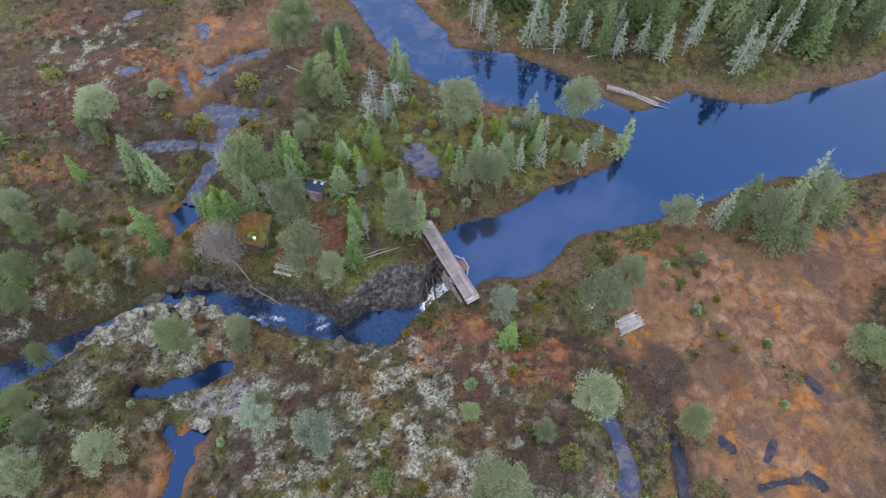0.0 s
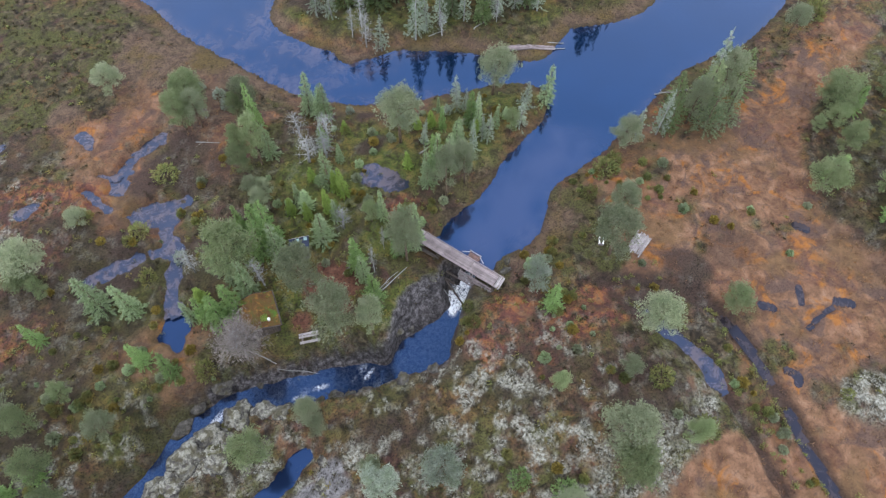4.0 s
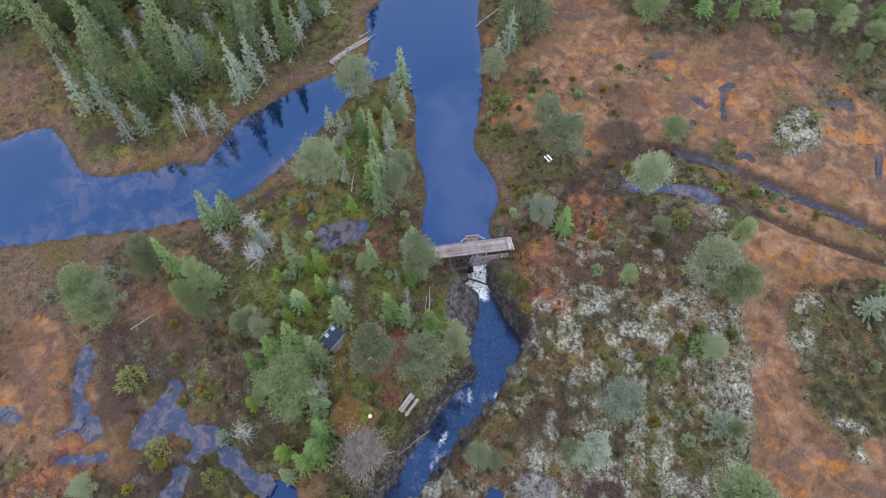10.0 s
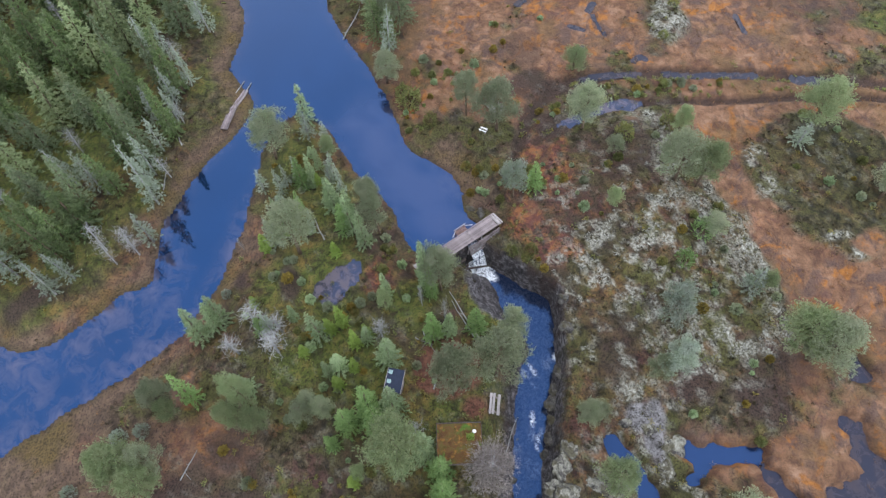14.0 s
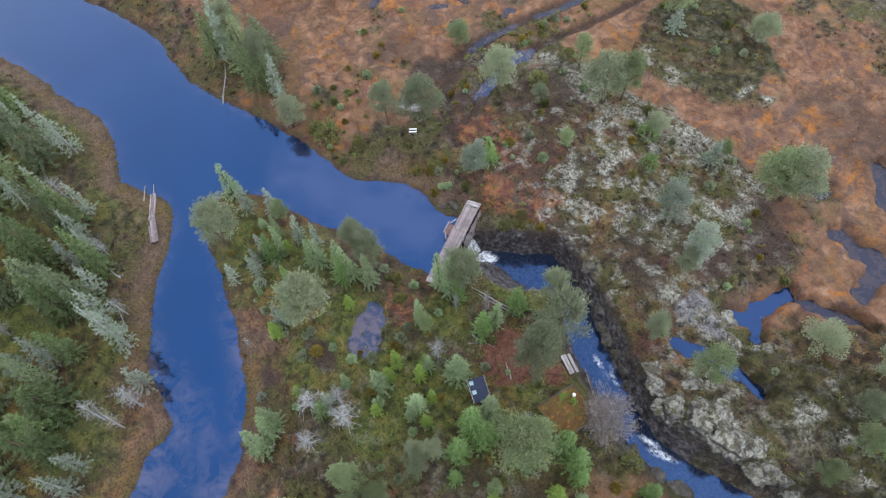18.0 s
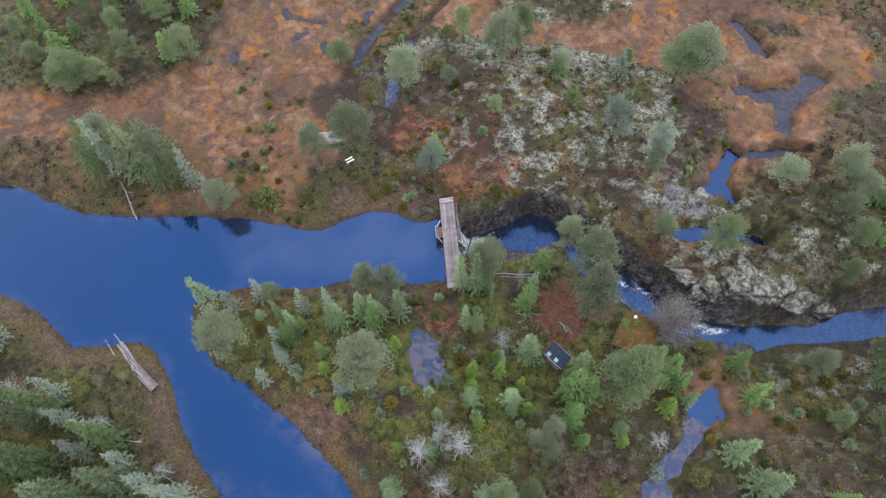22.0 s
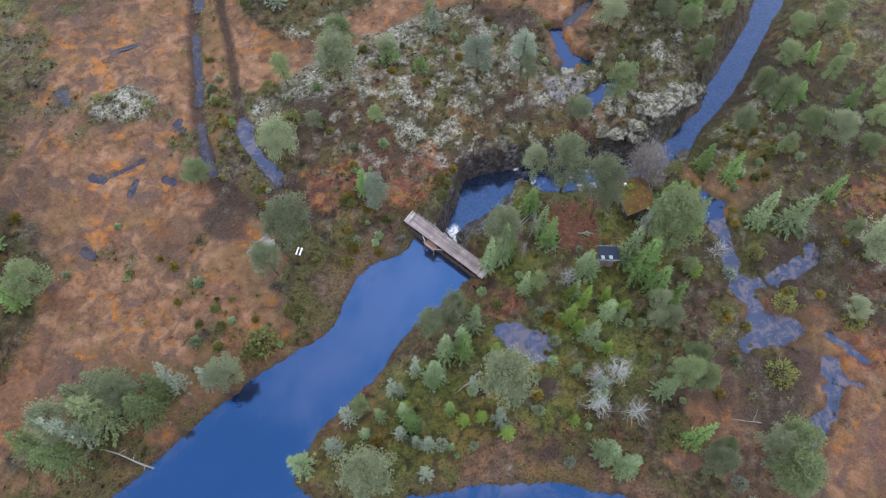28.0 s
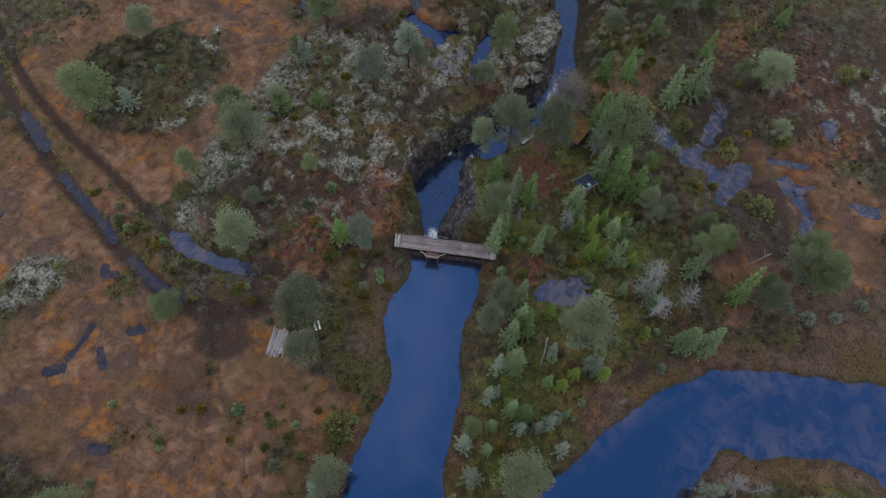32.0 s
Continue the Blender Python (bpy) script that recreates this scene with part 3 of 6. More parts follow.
GREEN = [(10, 51, 9, 4, -0.35), (0, 50, 6, 5, 0), (18, 50, 5, 3.4, 0), (-8, 46, 6, 5, 0), (-17, 41, 5, 5, 0), (-38, 40, 8, 9, 0), (56, 5, 11, 12, -1), (58, 26, 9, 7, 0), (34, -22, 9, 9, -1.5), (14, 51, 8, 3.4, -2.8), (5, 52, 4, 3.4, -2.8), (-9, 50, 5, 4.6, -2.8), (-20, 43, 5.6, 4.4, -2.8), (-4, 40, 2.6, 2.6, -2.8), (-43, 46, 6, 3, -2.8), (-6, 32, 3, 2, 0), (-15, 36, 4.4, 3.6, 0), (34, 82, 36, 18, 0), (-11, 43, 4, 3.6, -1.5), (-52, 28, 6, 8, 0), (70, 78, 20, 14, 0), (8.5, 48.6, 7, 3.6, -0.3), (17.5, 50.2, 4.4, 3, 0), (3, 51, 3.4, 2.6, 0), (-9, 45, 3.6, 4, 0), (-16, 39, 4, 3.2, 0)]
FLAME = [(-23, 0, 3.8, 6, 0.35), (-25, 7, 2.6, 3, 0), (-28, -4, 3, 4, 0), (-26, 3, 3.6, 7.5, -0.25), (-22.6, 13, 2.4, 3.2, 0), (-31, -8, 5, 5, 0), (-28.6, 60.5, 3.2, 3, 0), (-25.6, 52.8, 2.2, 1.2, 0), (32.5, 14, 1.8, 2.8, 0), (32, 20, 1.5, 1.5, 0), (-29, 67, 3, 2.6, 0), (40, 4, 4, 5, 0), (-20.4, 22.9, 1.2, 0.6, 0.4), (-30, 38.6, 2.2, 1.4, 0), (13, 22.4, 2.2, 1, 0), (4.5, 25.4, 1.8, 1.4, 0), (-28.6, 59.6, 2.4, 1.4, 0.5), (-30.4, 60.8, 1.4, 1.4, 0), (-29.4, 54.4, 1.4, 0.6, 0), (-27.2, 52.2, 1.1, 0.6, 0), (-24, 67.2, 3, 1.6, 0), (-10.5, 61.9, 2.2, 1.2, -0.4), (-19.4, -3.6, 2.6, 1.6, 0), (-2.0, -0.6, 4.5, 1.0, 0.2), (-4.3, -8.9, 1.6, 2, 0), (-29.7, 1.3, 2.2, 2, 0), (15.4, 10.6, 0.8, 1.2, 0), (-32, 38.4, 2.2, 1.0, 0.2), (-31, 27.6, 0.6, 0.4, 0), (-21.2, 24.4, 1.2, 0.5, 0.5)]
LITTER = [(-15.7, 34.4, 1.9, 1.5, -1.5)]
MUD = [(-25.4, 58.4, 2.6, 2.0, 0), (-22.6, 60.4, 2.4, 2.2, 0), (-19.8, 62.4, 2.2, 1.6, 0), (22, 21, 3.2, 1.6, -1.5), (16, 20.5, 1.6, 2, -1.5), (23, 22, 2.1, 2.4, 0), (-30, 51, 2.4, 2.2, 2.8), (-22, 59, 2.2, 2.4, 2.8), (2, 79, 3.9, 2, -1), (-17, 58, 2, 1.8, -1), (-18.4, 7.4, 2.6, 2.6, 0), (-16, 13.6, 2.2, 2, 0), (12.2, 14.2, 1.8, 1.3, 0), (-1, 51.6, 2.2, 1.0, 0), (0.6, 57, 1.8, 0.8, 0), (-21.6, 57.6, 2, 2.6, 0), (-29.5, 52.4, 2.6, 1.1, 0), (-31, 47.4, 3, 1.2, 0.3)]
RUST = [(-47, 70, 5, 3, 0), (-40, 55, 5, 4, 0), (-33, 60, 3, 3, 0), (-43, 46, 5, 3, 0), (3, 25, 3.4, 1.4, 0), (0, 24, 2.2, 2, 0), (-20.6, 22.6, 1, 0.5, 0), (4.5, 26, 2.4, 2.7, -1), (0, 22.5, 1, 2.6, -1), (13, 21.5, 1.8, 1.7, -2.8), (14, 23, 4, 1.8, 2.8), (-0.5, 42.5, 2, 1.6, 0), (7, 22, 5, 3, 0), (14, 20.9, 2.6, 1.5, -0.6), (11, 23.4, 2.4, 1.4, 0), (4.4, 20.6, 1.8, 3, 0), (2.2, 23.2, 1.6, 2.4, 0.3), (-45, 56, 5, 5, 0), (-38, 62, 6, 3, 0)]
PURPLE = [(-36, 54, 4.6, 4.5, 0), (-43, 70, 7, 6, 0), (-38, -3, 5, 5, 0), (-12, 20, 4, 2.4, 0), (54, 8, 12, 16, 0), (34, -20, 8, 8, 0), (-22, 46, 3.4, 4, 0), (4, 20, 5, 4, 0), (-46, 58, 10, 8, 0), (-38, 50, 7, 7, 0), (-40, 41, 8, 5, 0), (-31, 53, 4, 3, 0), (-20, 58, 5, 4, 0), (-15, -12, 7, 4, 0), (10, 13, 4, 4, 0), (-4, 24, 4, 1.6, 0), (28, 22, 3, 2.4, 0), (-16, 6, 3, 3, 0), (-46, 30, 8, 8, 0)]
RISES = [(0, 48, 10, 8, 0.95), (5, 13, 11, 9, 1.3), (-28, 26.2, 4.5, 2.4, 1.3), (-34, 17, 8, 5, 0.9), (31, 1, 4, 4, 0.7), (-19, 36, 6, 5, -0.3), (-40, 28, 14, 12, -1.0), (-27, 44, 7, 10, -0.7), (-23, 13, 5, 6, -0.9), (52, 8, 10, 12, 0.8), (-22, 21, 6, 3, -0.8)]


# the bare red-brown patch, the flaming bog and its spots, naked slabs, and the pale rim of the knoll
BARE = [(-8.8, 35.4), (-10.6, 33.8), (-12.8, 33.6), (-14.4, 35.4), (-14.2, 37.8), (-12.6, 39.9), (-10.0, 39.4), (-8.6, 37.4)]
FLAME_FIELDS = [[(-20.4, 15.2), (-21.4, 12.0), (-22.6, 7.6), (-22.4, 3.0), (-20.0, -1.6), (-17.4, -2.6), (-18.6, -6.2), (-21.0, -9.6), (-24.6, -6.2), (-31.0, -10.6), (-33.0, -6.6), (-31.6, -1.0), (-31.8, 4.6), (-29.4, 7.2), (-26.8, 9.4), (-24.4, 12.4), (-23.6, 15.2), (-22.0, 17.0)],
                [(-31.4, 58.8), (-28.4, 58.2), (-25.8, 59.6), (-25.2, 62.0), (-26.8, 61.4), (-29.6, 60.6), (-31.6, 60.6)],
                [(-31.4, 70.0), (-29.4, 66.4), (-26.0, 66.8), (-22.0, 67.8), (-20.6, 71.6), (-22.6, 71.4), (-26.0, 69.0), (-29.4, 71.0)],
                [(28.0, 11.6), (25.4, 10.6), (26.6, 13.2), (29.8, 14.2), (32.6, 16.8), (35.0, 17.8), (34.0, 13.8), (31.6, 12.0)],
                [(-25.8, 51.1), (-26.9, 51.8), (-28.2, 53.0), (-30.2, 53.9), (-30.0, 55.1), (-27.6, 54.0), (-26.2, 52.4)],
                [(21.8, -1.0), (21.4, -5.4), (22.6, -10.0), (26.0, -9.0), (25.2, -4.4), (23.2, -0.6)]]
MOSSY = [(0, -11, 7, 5, 0), (10, -11, 6, 6, 0), (-44, 60, 9, 9, 0), (-35, 16, 9, 6, 0), (-36, 9, 7, 4, 0), (-37, 48, 9, 9, 0), (-42, 38, 8, 8, 0), (-33, 56, 6, 4, 0), (-48, 28, 9, 9, 0), (-12, 21, 7, 3, 0), (-31, 34, 4, 4, 0), (4, -8, 9, 6, 0), (52, 8, 10, 18, 0), (56, 26, 9, 9, 0), (0, 20, 5, 3, 0)]
SLABS = [(-20.6, 18.6, 2.9, 1.1, -0.2), (-18.8, 19.6, 1.3, 0.9, 0), (-23.2, 18.4, 1.4, 0.7, 0)]
RIMS = [([(16.0, 10.6), (14.6, 8.4), (12.2, 7.2), (8.0, 5.4), (3.6, 5.0), (-0.4, 3.4), (-4.4, 3.6), (-8.6, 3.4)], 1.3), ([(-8.6, 3.4), (-11.4, 4.2), (-14.2, 6.0)], 0.9), ([(2.6, 8.4), (6.0, 10.0), (10.6, 9.0)], 1.1), ([(30.6, 0.4), (27.2, 1.6), (26.6, 3.6)], 1.1), ([(1.0, 3.6), (-2.6, 2.4), (-5.2, 4.8), (-1.4, 6.6)], 1.2)]

# firm heath that rises out of the bog
KNOLL = [(16.1, 19.2), (16.0, 11), (14.5, 8.7), (11, 6.3), (7.7, 5.2), (3, 5.2), (-1, 3.2), (-5, 2.4), (-11.7, 2.0), (-17, 4.6), (-21.3, 5.8), (-22, 9), (-20.4, 14.5), (-18, 21), (-12, 24), (-5, 23), (2, 29), (7, 26), (11, 22)]
MOUND = [(7.1, 0.9), (9.5, -0.5), (12.5, -4), (13.5, -8), (11, -14), (6, -17), (-1, -13), (-6, -9), (-4.5, -4), (0.5, -0.8)]
HUMMOCK = [(34.4, 0.8), (30.5, 0.0), (27.0, 1.2), (26.4, 3.8), (29.5, 5.1), (34.2, 3.4)]
EAST_WOOD = [(42.5, 14), (41.5, 20), (43, 26), (49, 32), (58, 35), (75, 36), (80, -20), (46, -12), (43.5, -2), (43, 4), (45.5, 10)]
WEST_MOUND = [(-26.5, 15.8), (-27.5, 10), (-31, 5.5), (-36, 4.5), (-50, 6), (-54, 14), (-42, 20), (-36, 24.5), (-29, 24)]
PATHS = [[(-0.9, 39.6), (-3.2, 43.2), (-5.4, 42.2), (-8, 40.8), (-10.2, 39.4)], [(4.8, 28.4), (7.6, 25.5), (11.4, 22.6), (14.6, 21)]]
SHRUBBY = [(10, 30.6, 4, 2.2, 0), (8.5, 27, 4, 4, 0), (27, 31, 4.4, 2.4, 0), (17, 22.5, 2.6, 4, 0), (-8, 46, 6, 5, 0), (21.5, 36.6, 4, 1.6, 0.4), (2, 41, 4, 2.4, 0), (12, 51, 8, 4, -0.4), (-10, 38, 7, 5, 0), (20, 6, 2, 12, 0), (-38, 40, 9, 12, 0), (-20, 50, 8, 6, 0)]


def cover(x, y, blobs, edge=0.55, seed=3):
    jag = rough_field(x, y, 2.6, seed, 4) * 0.75
    out = np.zeros(x.shape)
    for bx, by, rx, ry, turn in blobs:
        c, s = math.cos(turn), math.sin(turn)
        u, v = (x - bx) * c + (y - by) * s, -(x - bx) * s + (y - by) * c
        out = np.maximum(out, ease((1.0 + jag - np.hypot(u / rx, v / ry)) / edge + 0.5))
    return out


def spaced(low, high, step, reach):
    core = np.arange(low, high + step / 2, step)
    ring = step * 1.6 ** np.arange(1, 60)
    ring = np.cumsum(ring)
    ring = ring[ring < reach]
    return np.concatenate([low - ring[::-1], core, high + ring])


GX, GY = spaced(-58, 70, 0.30, 2400), spaced(-34, 106, 0.30, 2400)
XX, YY = np.meshgrid(GX, GY)
shore = outline_distance(XX, YY, LAKE_LINE) + rough_field(XX, YY, 1.8, 11, 3) * 0.35
brook = outline_distance(XX, YY, STREAM_LINE) + rough_field(XX, YY, 1.3, 21, 3) * 0.28
land = np.full(XX.shape, 1.0)
for rx_, ry_, ax_, ay_, up_ in RISES:
    land += up_ * np.exp(-((XX - rx_) / ax_) ** 2 - ((YY - ry_) / ay_) ** 2)
bog_w = np.maximum(cover(XX, YY, BOG, 0.4, 3), 0.75 * cover(XX, YY, WEST_BOG, 0.4, 5))
heath_w = np.zeros(XX.shape)
for outline in (KNOLL, MOUND, HUMMOCK, EAST_WOOD, WEST_MOUND):
    heath_w = np.maximum(heath_w, ease(0.5 - (outline_distance(XX, YY, rounded(outline, 4, True)) + rough_field(XX, YY, 2.2, 33, 3) * 0.9) / 1.2))
bog_w = bog_w * (1 - heath_w)
land = land + 0.35 * heath_w
lumps = rough_field(XX, YY, 3.2, 31, 4) * 0.30 + rough_field(XX, YY, 0.9, 41, 2) * 0.13
land += lumps * (1 - 0.72 * bog_w)
land = np.where(np.hypot(XX, YY - 40) > 95, land * 0.6, land)
height = 0.10 + (land - 0.10) * ease(shore / 4.5)
height = np.where(shore < 0, -0.12 - 1.3 * ease(-shore / 2.5), height)
shelf = np.exp(-((XX + 3.6) / 3.2) ** 2 - ((YY - 32.2) / 2.6) ** 2)
to_left, _ = line_distance(XX, YY, rounded(LEFT_BANK))
to_right, _ = line_distance(XX, YY, rounded(RIGHT_BANK))
gentle = np.where(to_left < to_right, 2.6 * ease((-XX - 8) / 4), 0.9 * ease((-XX - 11) / 4) + 1.2 * ease((-XX - 30) / 6))
steep = 0.45 + 3.8 * shelf + gentle
crag = rough_field(XX, YY, 1.1, 51, 3) * 0.35 * np.clip(1 - np.abs(brook - 0.9) / 1.6, 0, 1)
bank = -3.1 + (height + 3.1) * ease(brook / steep) ** 0.8 + crag
bank = np.where(brook < 0, -3.25 - 0.7 * ease(-brook / 1.0), bank)
height = np.where(brook < steep * 1.05, np.minimum(height, bank), height)
mud_w = np.maximum(cover(XX, YY, MUD, 0.7, 7) * 0.9, cover(XX, YY, PURPLE, 0.9, 9) * 0.62)
moss_w = cover(XX, YY, MOSSY, 0.9, 89)
for line in PATHS:
    d, _ = line_distance(XX, YY, rounded(line))
    mud_w = np.maximum(mud_w, 0.6 * ease(1.5 - (d + rough_field(XX, YY, 1.1, 63, 2) * 0.25) / 0.45))
rut_w = np.zeros(XX.shape)
for line, wide in RUTS:
    d, _ = line_distance(XX, YY, rounded(line))
    d = d + rough_field(XX, YY, 1.5, 61, 2) * 0.2
    k = ease(1.6 - d / wide)
    height = height - 0.5 * k
    rut_w = np.maximum(rut_w, k)
# hollows for the pools, with banks only outside them all, so that joined pools stay open
FLOORS = {"rut_pool": 0.10, "creek_mouth": 0.16, "side_pool": 0.16, "slab_pool": 0.16, "slab_leg": 0.16, "island_pool": 0.14, "rut_water": 0.05, "rut_slick": 0.03, "rut_glint": 0.03}
basins = {}
open_water = np.full(XX.shape, 9.0)
for name, (line, wide, level) in POOLS.items():
    d, wide = pool_distance(XX, YY, line, wide)
    d = d + rough_field(XX, YY, 1.2, 71, 4) * (0.6 if name == "island_pool" else 0.95) * min(wide, 1)
    basins[name] = (d / wide, level)
    open_water = np.minimum(open_water, d / wide)
for name, (d, level) in basins.items():
    k = ease(1.9 - d)
    height = np.where(d < 2, np.minimum(height, height + (level - FLOORS.get(name, 0.11) + 0.26 * rough_field(XX, YY, 0.9, 77, 4) - height) * k), height)
    height = np.where((d < 2.2) & (brook > 0.6), np.maximum(height, level + 0.07 - 0.5 * ease(1 - (open_water - 0.9) / 0.5)), height)
    rut_w = np.maximum(rut_w, ease(1.5 - d) * 0.8)
patchy = ease(rough_field(XX, YY, 1.5, 5, 5) * 3.6 + 0.12)
crust = cover(XX, YY, PALE, 0.9, 19) * patchy
for line, wide in RIMS:
    d, _ = line_distance(XX, YY, rounded(line))
    crust = np.maximum(crust, ease(1.4 - (d + rough_field(XX, YY, 1.6, 97, 3) * 0.7) / wide) * np.maximum(patchy, 0.55))
sparse = ease(rough_field(XX, YY, 0.9, 25, 3) * 4.0 - 0.5)
crust = np.maximum(crust, sparse * np.maximum(0.75 * cover(XX, YY, FADED, 0.9, 23), 0.20 * ease(shore / 6 - 0.5) * (YY < 68)))
bare = ease(0.5 - (outline_distance(XX, YY, rounded(BARE, 4, True)) + rough_field(XX, YY, 1.2, 83, 3) * 0.5) / 0.6)
flame_w = cover(XX, YY, FLAME, 0.5, 39) * ease(rough_field(XX, YY, 2.4, 35, 4) * 2.6 + 0.7)
for outline in FLAME_FIELDS:
    d = outline_distance(XX, YY, rounded(outline, 4, True)) + rough_field(XX, YY, 1.6, 99, 4) * 0.9
    flame_w = np.maximum(flame_w, ease(0.5 - d / 0.7))
bog_w = np.maximum(bog_w, flame_w)
weights = {
    "bog": bog_w * ease(shore / 1.0) * ease(brook / 2.0),
    "green": np.maximum(cover(XX, YY, GREEN, 0.9, 13), 0.16 * ease(rough_field(XX, YY, 7, 81, 3) * 1.5 + 0.4)),
    "sedge": cover(XX, YY, SEDGE, 0.8, 17),
    "lichen": crust * (1 - bog_w) * (brook > 0.8) * (1 - bare),
    "litter": np.maximum(cover(XX, YY, LITTER, 0.6, 29), bare),
    "flame": flame_w,
    "moss": moss_w * (1 - bog_w),
    "slab": cover(XX, YY, SLABS, 0.4, 87) * (brook > 0.8),
    "rust": np.maximum(cover(XX, YY, RUST, 0.8, 37), 0.35 * ease(rough_field(XX, YY, 5, 91, 3) * 2.0)),
    "mud_shade": np.maximum(np.maximum(mud_w, rut_w * 0.9), ease(1.0 - shore / 0.9) * 0.45),
    "rock": np.where(brook < steep + 0.3, ease((np.minimum(steep, 0.9 + 3.6 * shelf) + 0.3 - brook + 0.6 * rough_field(XX, YY, 0.8, 15, 3)) / 0.7), 0.0) * np.where(XX < -29, 0.45, 1.0) * np.where((to_left < to_right) & (XX < -27), 0.3, 1.0),
}
# painted shade of the overhanging right bank by the pool, in the mud colour
weights["mud_shade"] = np.maximum(weights["mud_shade"], np.where((to_right < to_left) & (XX > -10) & (brook > -0.5), ease(1.5 - brook / 0.7), 0.0))
shore_peat = ease(1 - np.abs(shore - 1.2) / 2.2) * (shore > -1)
weights["sedge"] = np.maximum(weights["sedge"], shore_peat * np.where(YY > 56.5, 1.0, 0.25))


def ground_z(x, y):
    i = min(max(int(np.searchsorted(GX, x)) - 1, 0), len(GX) - 2)
    j = min(max(int(np.searchsorted(GY, y)) - 1, 0), len(GY) - 2)
    u, v = (x - GX[i]) / (GX[i + 1] - GX[i]), (y - GY[j]) / (GY[j + 1] - GY[j])
    h = height
    return float(h[j, i] * (1 - u) * (1 - v) + h[j, i + 1] * u * (1 - v) + h[j + 1, i] * (1 - u) * v + h[j + 1, i + 1] * u * v)


def field_at(f, x, y):
    i = np.clip(np.searchsorted(GX, x) - 1, 0, len(GX) - 2)
    j = np.clip(np.searchsorted(GY, y) - 1, 0, len(GY) - 2)
    return f[j, i]


def grid_mesh(name, xx, yy, zz, keep, material, attributes=()):
    """A sheet over a plan's grid, of the cells whose corners are kept."""
    rows, cols = xx.shape
    idx = np.arange(rows * cols).reshape(rows, cols)
    quads = np.stack([idx[:-1, :-1], idx[:-1, 1:], idx[1:, 1:], idx[1:, :-1]], -1).reshape(-1, 4)
    if keep is not None:
        k = keep.ravel()
        quads = quads[k[quads].all(1)]
        used = np.unique(quads)
        remap = np.zeros(rows * cols, np.int64)
        remap[used] = np.arange(len(used))
        quads = remap[quads]
    else:
        used = np.arange(rows * cols)
    verts = np.stack([xx.ravel(), yy.ravel(), zz.ravel()], -1)[used]
    me = tri_mesh(name, verts, quads, material)
    for key, values in attributes:
        a = me.attributes.new(key, "FLOAT", "POINT")
        a.data.foreach_set("value", values.ravel()[used].astype(np.float32))
    me.polygons.foreach_set("use_smooth", np.ones(len(me.polygons), bool))
    return me


ground = tagged(new("ground", grid_mesh("ground", XX, YY, height, None, MOOR, weights.items())), "brown heath, orange bog and pale lichen moorland", "ground", kind="structure")

# ---- water ----
BRIDGE_A, BRIDGE_B, DECK_Z = Vector((-0.75, 38.35, 0)), Vector((4.35, 29.0, 0)), 1.32
ALONG = (BRIDGE_B - BRIDGE_A).normalized()
UPSTREAM = Vector((-ALONG.y, ALONG.x, 0))
wx, wy = np.meshgrid(np.arange(-60, 112, 0.8), np.arange(28, 127, 0.8))
wd = outline_distance(wx, wy, LAKE_LINE)
off_dam = (wx - BRIDGE_A.x) * UPSTREAM.x + (wy - BRIDGE_A.y) * UPSTREAM.y
shoal = ease(1 + wd / 1.3) * 0.40 + 0.55 * ease(1 + wd / 2.6) * ((wx < 12) & (wy > 55)) + 0.6 * cover(wx, wy, [(-2.5, 73, 5, 7, 0), (-1, 67.5, 4, 3, 0), (4, 64.5, 4, 1.6, 0), (-8, 78, 4, 4, 0)], 0.9, 43) * (wd < 0) + 0.5 * cover(wx, wy, [(4.5, 34.8, 2.2, 1.2, 0.6), (9, 33.8, 2.5, 1, 0.3)], 1.0, 47)
silt_w = 0.8 * cover(wx, wy, [(5.5, 35.2, 4, 2.8, 0.5), (11, 37.6, 6, 3.4, 0.5), (18, 41.2, 5, 3, 0.35)], 1.8, 59) * (wd < 0)
lake = tagged(new("lake_water", grid_mesh("lake_water", wx, wy, 0 * wx, (wd < 1.6) & (off_dam > 0.15), LAKE, [("shoal", np.clip(shoal, 0, 1)), ("silt", silt_w)])), "still dark blue lake water reflecting the sky", "lake", kind="structure")

sx, sy = np.meshgrid(np.arange(-58, 4, 0.25), np.arange(-8, 37, 0.25))
sd = outline_distance(sx, sy, STREAM_LINE)
level = -3.0 - 0.35 * ease((-sx - 9) / 4) - 0.25 * ease((-sx - 27) / 3)
chop = rough_field(sx, sy, 0.9, 5, 3) * 0.07
RAPIDS = [(-11.6, 27.9, 0.7, 0.14, 0.4), (-10.6, 25.4, 0.3, 0.2, -0.6), (-16.6, 28.9, 0.7, 0.14, -0.25), (-19.0, 28.9, 0.7, 0.1, -0.25), (-27.4, 30.2, 1.3, 0.28, 0.5), (-25.6, 30.4, 0.8, 0.2, 0.3), (0.4, 31.4, 1.3, 1.2, 0.4), (-0.4, 30.6, 0.9, 0.5, 0.8), (1.2, 32.2, 1.0, 0.9, 0)]
foam = np.clip(cover(sx, sy, RAPIDS, 0.9, 53) + 0.3 * ease(1 - np.abs(sx + 15) / 9) * ease(rough_field(sx, sy, 1.2, 6, 3) * 2 - 0.3) + 0.03, 0, 1) + 0.9 * cover(sx, sy, [(0.5, 31.6, 1.5, 1.3, 0.4), (-0.3, 30.4, 0.9, 0.5, 0.9)], 0.8, 57)
stream = tagged(new("stream_water", grid_mesh("stream_water", sx, sy, level + chop * (0.4 + 1.6 * foam), sd < 0.7, STREAM, [("foam", foam)])), "dark blue stream with white rapids between rocks", "stream", kind="structure")

